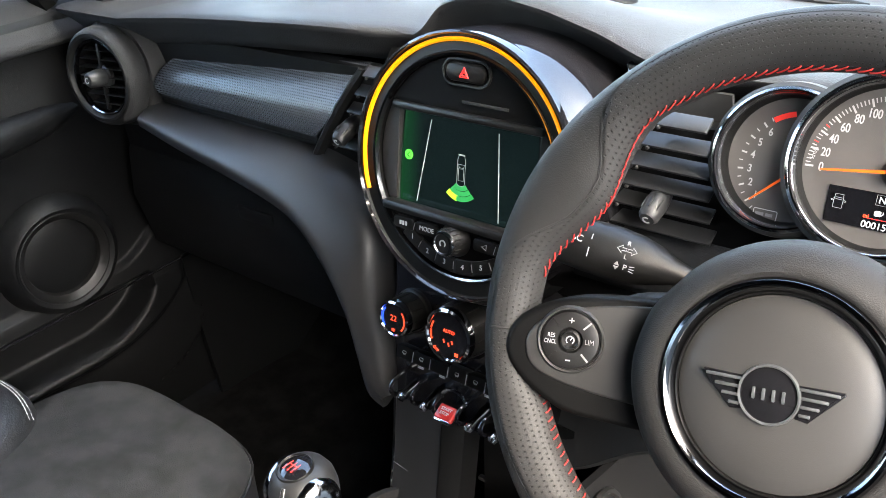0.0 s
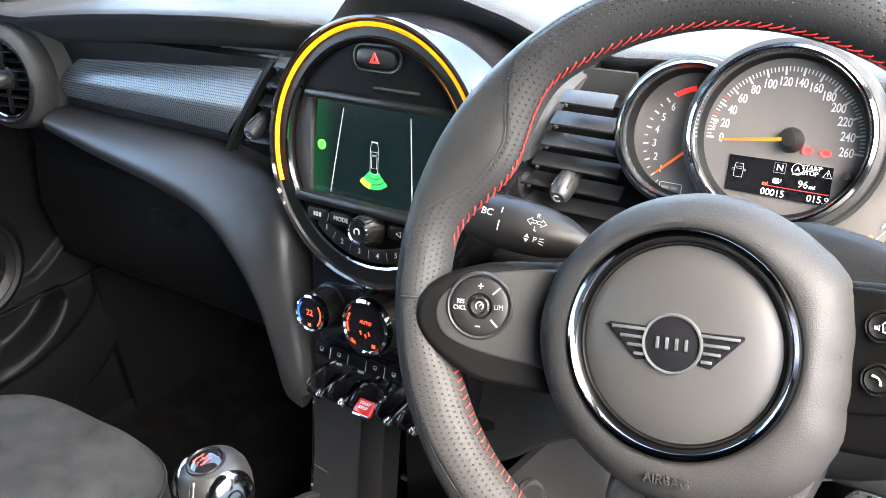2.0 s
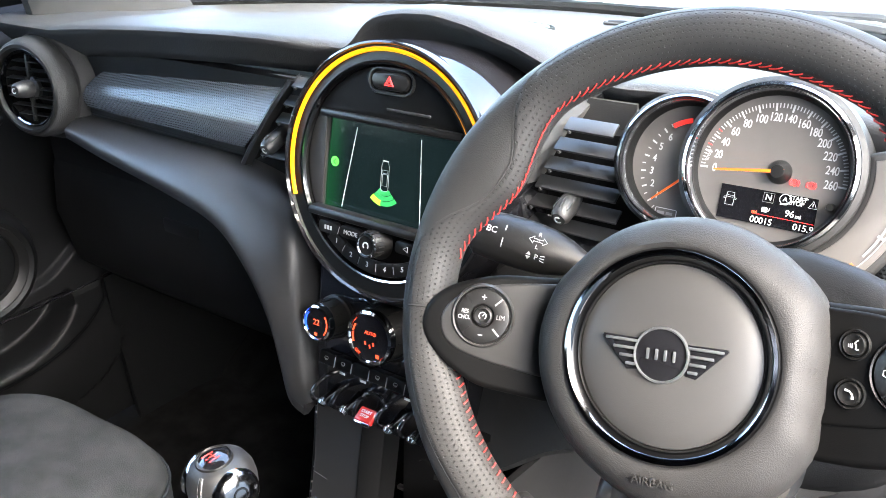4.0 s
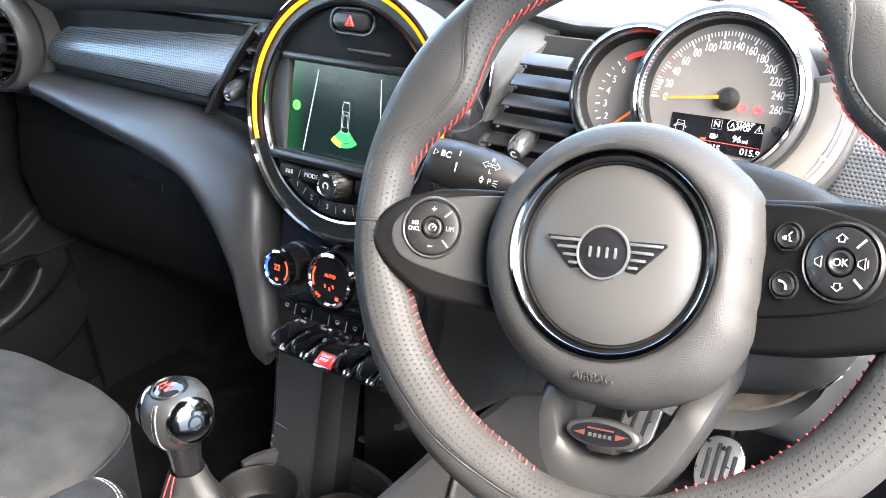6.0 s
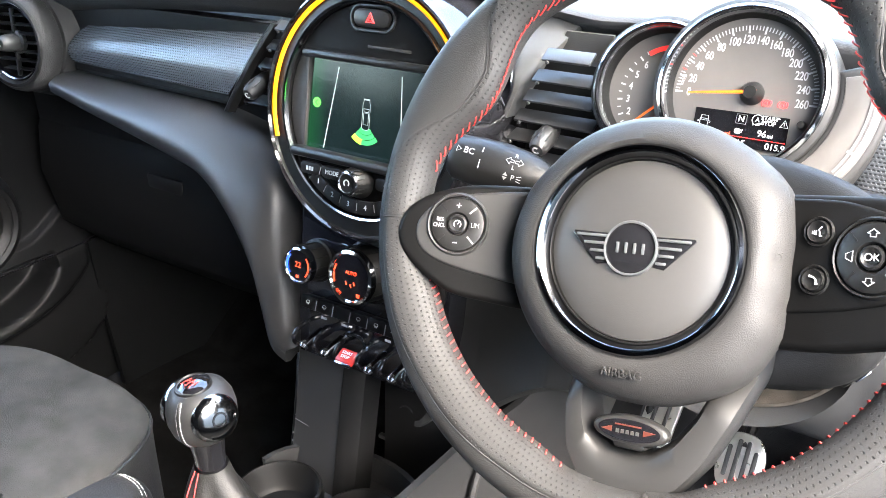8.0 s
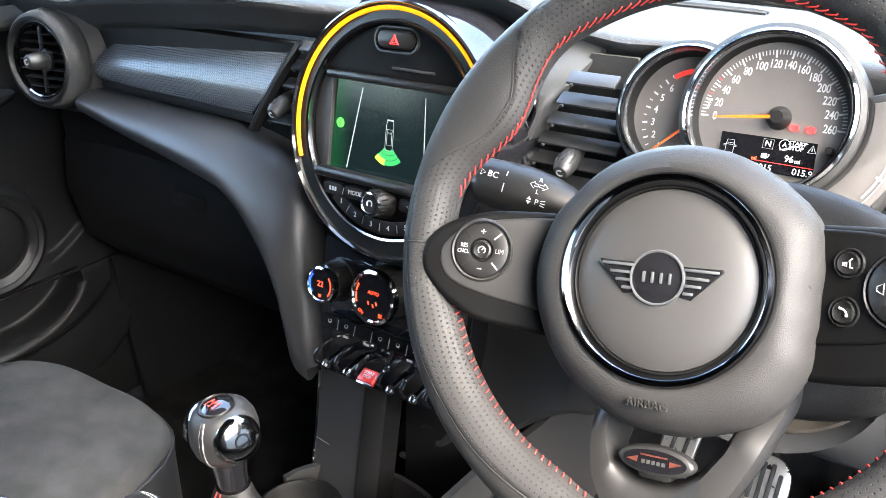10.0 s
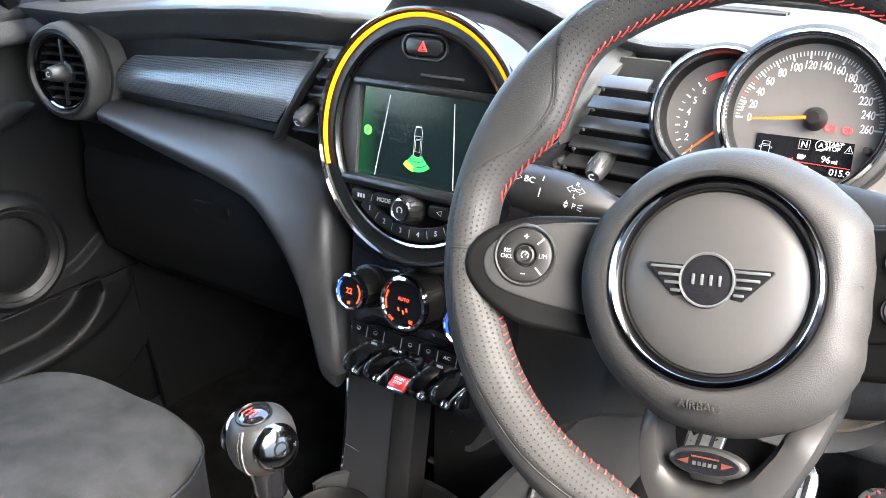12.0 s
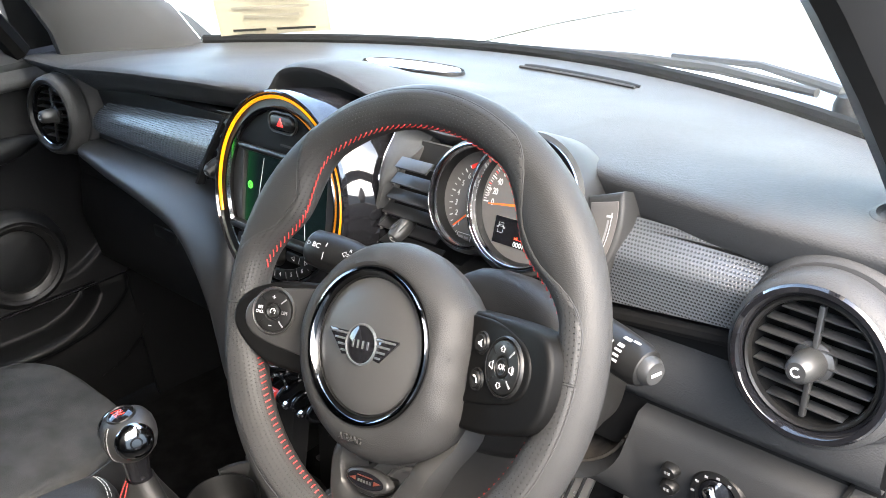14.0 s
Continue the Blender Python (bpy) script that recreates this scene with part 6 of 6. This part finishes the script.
def drape(bm, points, lift=0.0006):
    """Points dropped on to the top of a mesh."""
    tree = BVHTree.FromBMesh(bm)
    out = []
    for x, y in points:
        hit = tree.ray_cast(Vector((x, y, 1.0)), Vector((0, 0, -1)))[0]
        if hit:
            out.append((hit.x, hit.y, hit.z + lift))
    return out


part("cushion", cushion(-0.52, -0.16, -0.5, 0.045, 0.308, 0.022, 0.2, 4.2, 0.8, 0, 8), SUEDE, seat, "grey suede cushion", angle=70)
part("cushion_side", cushion(-0.52, -0.16, -0.5, 0.045, 0.308, 0.022, 0.2, 4.2, 0.8, 7, 11), SEAT_HIDE, seat, "dark leather side of the cushion", angle=70)
cx, cy, hx, hy = -0.34, -0.2275, 0.18, 0.2725
rim_line = []
for k in range(97):
    a = 2 * math.pi * k / 96
    c, s = math.cos(a), math.sin(a)
    rad = (abs(c) ** 4.2 + abs(s) ** 4.2) ** (-1 / 4.2)
    rim_line.append((cx + hx * rad * c * 1.0005, cy + hy * rad * s * 1.0005, 0.33 - 0.04))
part("edge_seam", tube(rim_line[:-1], 0.0018, seg=6, closed=True), SEAT_HIDE, seat, "dark piped edge seam")
seam_paths = []
for x0, x1, y1, z in ((-0.215, -0.088, -0.032, 0.284), (-0.66, -0.395, -0.07, 0.335)):
    bm = cushion(x0, x1, -0.55, y1, z, 0.03, 0.2, 2.6)
    cx, hx = (x0 + x1) / 2, (x1 - x0) / 2
    for off in (0.0, 0.004):
        seam_paths.append(drape(bm, [(cx + hx * 0.86 * math.cos(a), y1 - 0.012 - off - (0.06 * (1 - math.sin(a)) ** 1.3)) for a in [math.pi * k / 24 for k in range(25)]]))
    part("bolster", bm, SEAT_HIDE, seat, "dark leather side bolster", angle=70)
part("seat_base", box((0.42, 0.5, 0.14), pose(-0.36, -0.26, 0.09), 0.02), DARK, seat)


def seam(points, parent, name="pale_seam", mat=WHITE_THREAD):
    pts = [Vector(p) for p in points]
    bm = bmesh.new()
    for a, b in zip(pts, pts[1:]):
        n = max(1, int((b - a).length / 0.0055))
        for k in range(n):
            p, q = a.lerp(b, (k + 0.12) / n), a.lerp(b, (k + 0.82) / n)
            tube([p, q], 0.0005, seg=5, bm=bm)
    return part(name, bm, mat, parent, kind="stuff")


for path in seam_paths:
    seam(path, seat)
buckle = thing("seat_buckle", "small chrome-tipped seat belt buckle beside the seat", "seat belt buckle", pose(-0.19, -0.17, 0.345, 35, 10, 35))
part("stalk_sleeve", box((0.022, 0.014, 0.07), pose(0, 0, -0.04), 0.004), DARK, buckle)
part("chrome_tip", box((0.024, 0.016, 0.02), pose(0, 0, 0.004), 0.005, seg=3), CHROME, buckle)

# ---- pedals ----
def slotted(name, outline, slots, m, label, width=0.0055):
    t = thing(name, label, "pedal", m, "foot pedals")
    part("pad", plate(outline, 0.006, I4, 0.002), ALU, t, "brushed aluminium pad")
    for x, y0, y1 in slots:
        part("rubber_strip", plate([(x + px, (y0 + y1) / 2 + py) for px, py in rounded(width, y1 - y0, width * 0.48)], 0.003, pose(0, 0, 0.0016), 0.0008), RUBBER, t)
    part("arm", tube([(0, 0.02, -0.004), (0, 0.06, -0.02), (0, 0.16, 0.02), (0, 0.26, 0.03)], 0.007, seg=8), DARK, t)
    return t


def oval_outline(w, h, p=2.5):
    return [((abs(math.cos(a)) ** (2 / p)) * math.copysign(w / 2, math.cos(a)), (abs(math.sin(a)) ** (2 / p)) * math.copysign(h / 2, math.sin(a))) for a in [2 * math.pi * k / 40 for k in range(40)]]


PEDAL = [(-0.016, -0.02, 0.02), (-0.0055, -0.03, 0.03), (0.0055, -0.03, 0.03), (0.016, -0.02, 0.02)]
slotted("clutch_pedal", oval_outline(0.058, 0.078), PEDAL, pose(0.3115, 0.48, 0.152) @ FACE @ pose(0, 0, 0, -35, 0, 0), "rounded aluminium clutch pedal with rubber strips")
slotted("brake_pedal", oval_outline(0.066, 0.07), PEDAL, pose(0.418, 0.46, 0.165) @ FACE @ pose(0, 0, 0, -35, 0, 0), "rounded aluminium brake pedal with rubber strips")
slotted("foot_rest", rounded(0.084, 0.33, 0.01), [(x, -0.145, 0.135 - 0.02 * (abs(x) > 0.02)) for x in (-0.027, -0.009, 0.009, 0.027)], pose(0.158, 0.49, 0.055, 0, 0, -6) @ FACE @ pose(0, 0, 0, -38, 0, 0), "large slotted aluminium foot rest")

# ---- unseen wall, added to cut the light through the open doorway ----
tagged(part("wall_light_block", box((0.2, 16.0, 1.45), pose(2.3, -1.0, 0.405), 0.02), CONCRETE), "plain grey wall added to block light beyond the open doorway", "wall", kind="structure")

# ---- passenger door ----
door = thing("passenger_door", "black passenger door lining with round speaker and pocket", "car door")
DX = -0.705


def pocket_arc(y, depth, reach):
    """Lower outline of the pocket: flat, then curving up to its front end."""
    u = max(0.0, (y - 0.09) / reach)
    return 0.295 - depth * math.sqrt(max(0.0, 1 - u * u)) if u < 1 else 0.295


def lining_x(y, z):
    base = curve_at([(0.02, 0.03), (0.15, 0.02), (0.25, 0.01), (0.4, -0.004), (0.5, 0.0), (0.58, 0.012), (0.64, 0.0), (0.7, 0.01), (0.722, -0.005), (0.735, -0.03)], z)
    inner, outer = pocket_arc(y, 0.08, 0.128), pocket_arc(y, 0.102, 0.195)
    d = 0.0
    if z < 0.297:
        d -= 0.034 * smooth((z - inner) / 0.012) * smooth((0.297 - z) / 0.006) * smooth((0.222 - y) / 0.012)
        d += 0.016 * smooth((inner + 0.004 - z) / 0.01) * smooth((z - outer + 0.006) / 0.016) * smooth((0.285 - y) / 0.02)
    sweep = 0.326 + 0.045 * smooth((y - 0.17) / 0.12)
    d += 0.012 * smooth((sweep - z) / 0.006) * smooth((z - 0.293) / 0.004)
    corner = max(0.0, (y - 0.15) / 0.145)
    edge = 0.105 + 0.09 * (1 - math.sqrt(max(0.0, 1 - min(corner, 1.0) ** 2)))
    d -= 0.03 * smooth((edge - z) / 0.006)
    return DX + base + d


YS = [-0.9 + 0.1 * k for k in range(8)] + [-0.15 + 0.0055 * k for k in range(86)]
ZS = [0.03, 0.06] + [0.09 + 0.0042 * k for k in range(68)] + [0.4, 0.45, 0.5, 0.53, 0.56, 0.58, 0.61, 0.64, 0.67, 0.7, 0.71, 0.722, 0.735]
part("lining", grid([[(lining_x(y, z), y, z) for z in ZS] for y in YS]), DOOR_SHADED, door, "grained shade-darkened door lining with a curved pocket", angle=60)
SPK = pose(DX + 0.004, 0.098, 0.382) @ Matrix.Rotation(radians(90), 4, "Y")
part("speaker_dish", lathe([(0.06, 0.006), (0.066, 0.02), (0.074, 0.024), (0.082, 0.019), (0.092, -0.004)], SPK, 64), DOOR_SHADED, door, "dark flared speaker surround")
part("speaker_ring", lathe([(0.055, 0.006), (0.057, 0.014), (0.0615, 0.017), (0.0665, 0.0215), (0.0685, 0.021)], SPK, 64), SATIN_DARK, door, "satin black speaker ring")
part("speaker_grille", lathe([(0, 0.011), (0.03, 0.01), (0.05, 0.007), (0.057, 0.004)], SPK, 48), DOOR_SHADED, door, "black speaker grille")
part("pocket_lip", tube([(DX + 0.022, 0.29, 0.2955), (DX + 0.022, 0.2, 0.2945), (DX + 0.022, 0.1, 0.296), (DX + 0.022, -0.1, 0.298), (DX + 0.022, -0.5, 0.3)], 0.0022, seg=8), GLOSS, door, "thin bright lip over the pocket")
rows = []
for k in range(40):
    y = -0.9 + 1.14 * k / 39
    low = 0.671 - 0.004 * smooth((0.05 - y) / 0.3)
    fore = smooth((y - 0.2) / 0.05)
    rows.append([(DX - 0.028, y, 0.735), (DX - 0.022, y, 0.738), (DX - 0.012, y, 0.732 - 0.006 * fore), (DX + 0.004, y, 0.71 - 0.01 * fore), (DX + 0.016, y, low + 0.012), (DX + 0.019, y, low + 0.004), (DX + 0.016, y, low - 0.002), (DX + 0.002, y, low - 0.008)])
part("door_shelf", grid(rows), DASH, door, "grey padded shelf along the window", angle=60)
part("arm_swell", tube([(DX + 0.01, -0.6, 0.56), (DX + 0.016, -0.2, 0.565), (DX + 0.016, 0.02, 0.57), (DX + 0.008, 0.14, 0.575), (DX, 0.2, 0.58)], [0.03, 0.03, 0.028, 0.02, 0.008], seg=12), DOOR_SHADED, door)
part("sail_panel", plate([(0.2, 0.7), (0.44, 0.7), (0.35, 0.82), (0.22, 0.95), (0.05, 1.1), (0.0, 1.07), (0.12, 0.94), (0.19, 0.82)], 0.02, pose(DX - 0.005, 0, 0) @ basis((0, 0, 0), (0, 1, 0), (0, 0, 1), (1, 0, 0)), 0.003), DOOR_SHADED, door, "black triangular mirror panel")
sideglass = part("side_glass", box((0.004, 0.9, 0.42), pose(DX - 0.02, -0.32, 0.93)), GLASS, door, "clear side window glass")
sideglass.visible_shadow = False
part("window_bar", tube([(DX - 0.01, 0.2, 0.72), (DX + 0.01, 0.14, 0.82), (DX + 0.04, 0.0, 1.0), (DX + 0.08, -0.15, 1.13)], 0.02, seg=8), SEAL, door)

# ---- paper on the dashboard ----
paper = thing("paper_card", "cream printed card leaning against the windscreen", "paper", pose(-0.522, 0.577, 0.7, 0, 0, 40))
part("sheet", thick(grid([[(x, -0.035 * t + 0.004 * math.sin(20 * x), 0.15 * t) for t in (0, 0.3, 0.6, 1)] for x in [-0.1 + 0.02 * k for k in range(11)]]), 0.0006), PAPER, paper)
for z, w in ((0.1, 0.13), (0.085, 0.15), (0.07, 0.12), (0.05, 0.14), (0.035, 0.1)):
    part("print_bar", box((w, 0.0006, 0.005), pose(0, -0.035 * z / 0.15 - 0.006, z, 13, 0, 0)), PAPER_INK, paper)
part("print_bar", box((0.06, 0.0006, 0.004), pose(-0.045, -0.0075, 0.01, 13, 0, 0)), DARK, paper)
part("print_bar", box((0.07, 0.0006, 0.004), pose(0.04, -0.0075, 0.01, 13, 0, 0)), DARK, paper)

# ---- outside ----
bonnet = thing("bonnet", "pale car bonnet with black stripes seen through the windscreen", "car bonnet")
part("panel", grid([[(x, y, 0.66 - 0.06 * (y - 0.75) ** 2 - 0.14 * x * x - (0.5 * (abs(x) - 0.62) if abs(x) > 0.62 else 0)) for y in (0.72, 0.8, 0.95, 1.1, 1.3, 1.5, 1.65)] for x in [k * 0.08 - 0.72 for k in range(19)]]), PAINT, bonnet)
for s in (-1, 1):
    part("stripe", grid([[(s * (0.3 + dx), y, 0.664 - 0.06 * (y - 0.75) ** 2 - 0.14 * (0.3 + dx) ** 2) for y in (0.78, 0.95, 1.1, 1.3, 1.5, 1.64)] for dx in (0, 0.04, 0.08, 0.12)]), PAINT_BLACK, bonnet, "black bonnet stripe")
wiper = thing("windscreen_wiper", "black wiper resting below the windscreen", "windscreen wiper")
part("blade", tube([(-0.1, 0.755, 0.684), (0.1, 0.762, 0.689), (0.25, 0.745, 0.692), (0.4, 0.7, 0.69)], [0.004, 0.007, 0.008, 0.006], seg=8), RUBBER, wiper)
part("arm", tube([(0.16, 0.775, 0.695), (0.3, 0.76, 0.7), (0.42, 0.73, 0.688)], [0.004, 0.006, 0.008], seg=8), SATIN, wiper, "grey wiper arm")
part("pivot", lathe([(0, 0.012), (0.012, 0.01), (0.016, 0), (0.016, -0.02)], pose(0.43, 0.72, 0.676), 20), DARK, wiper)
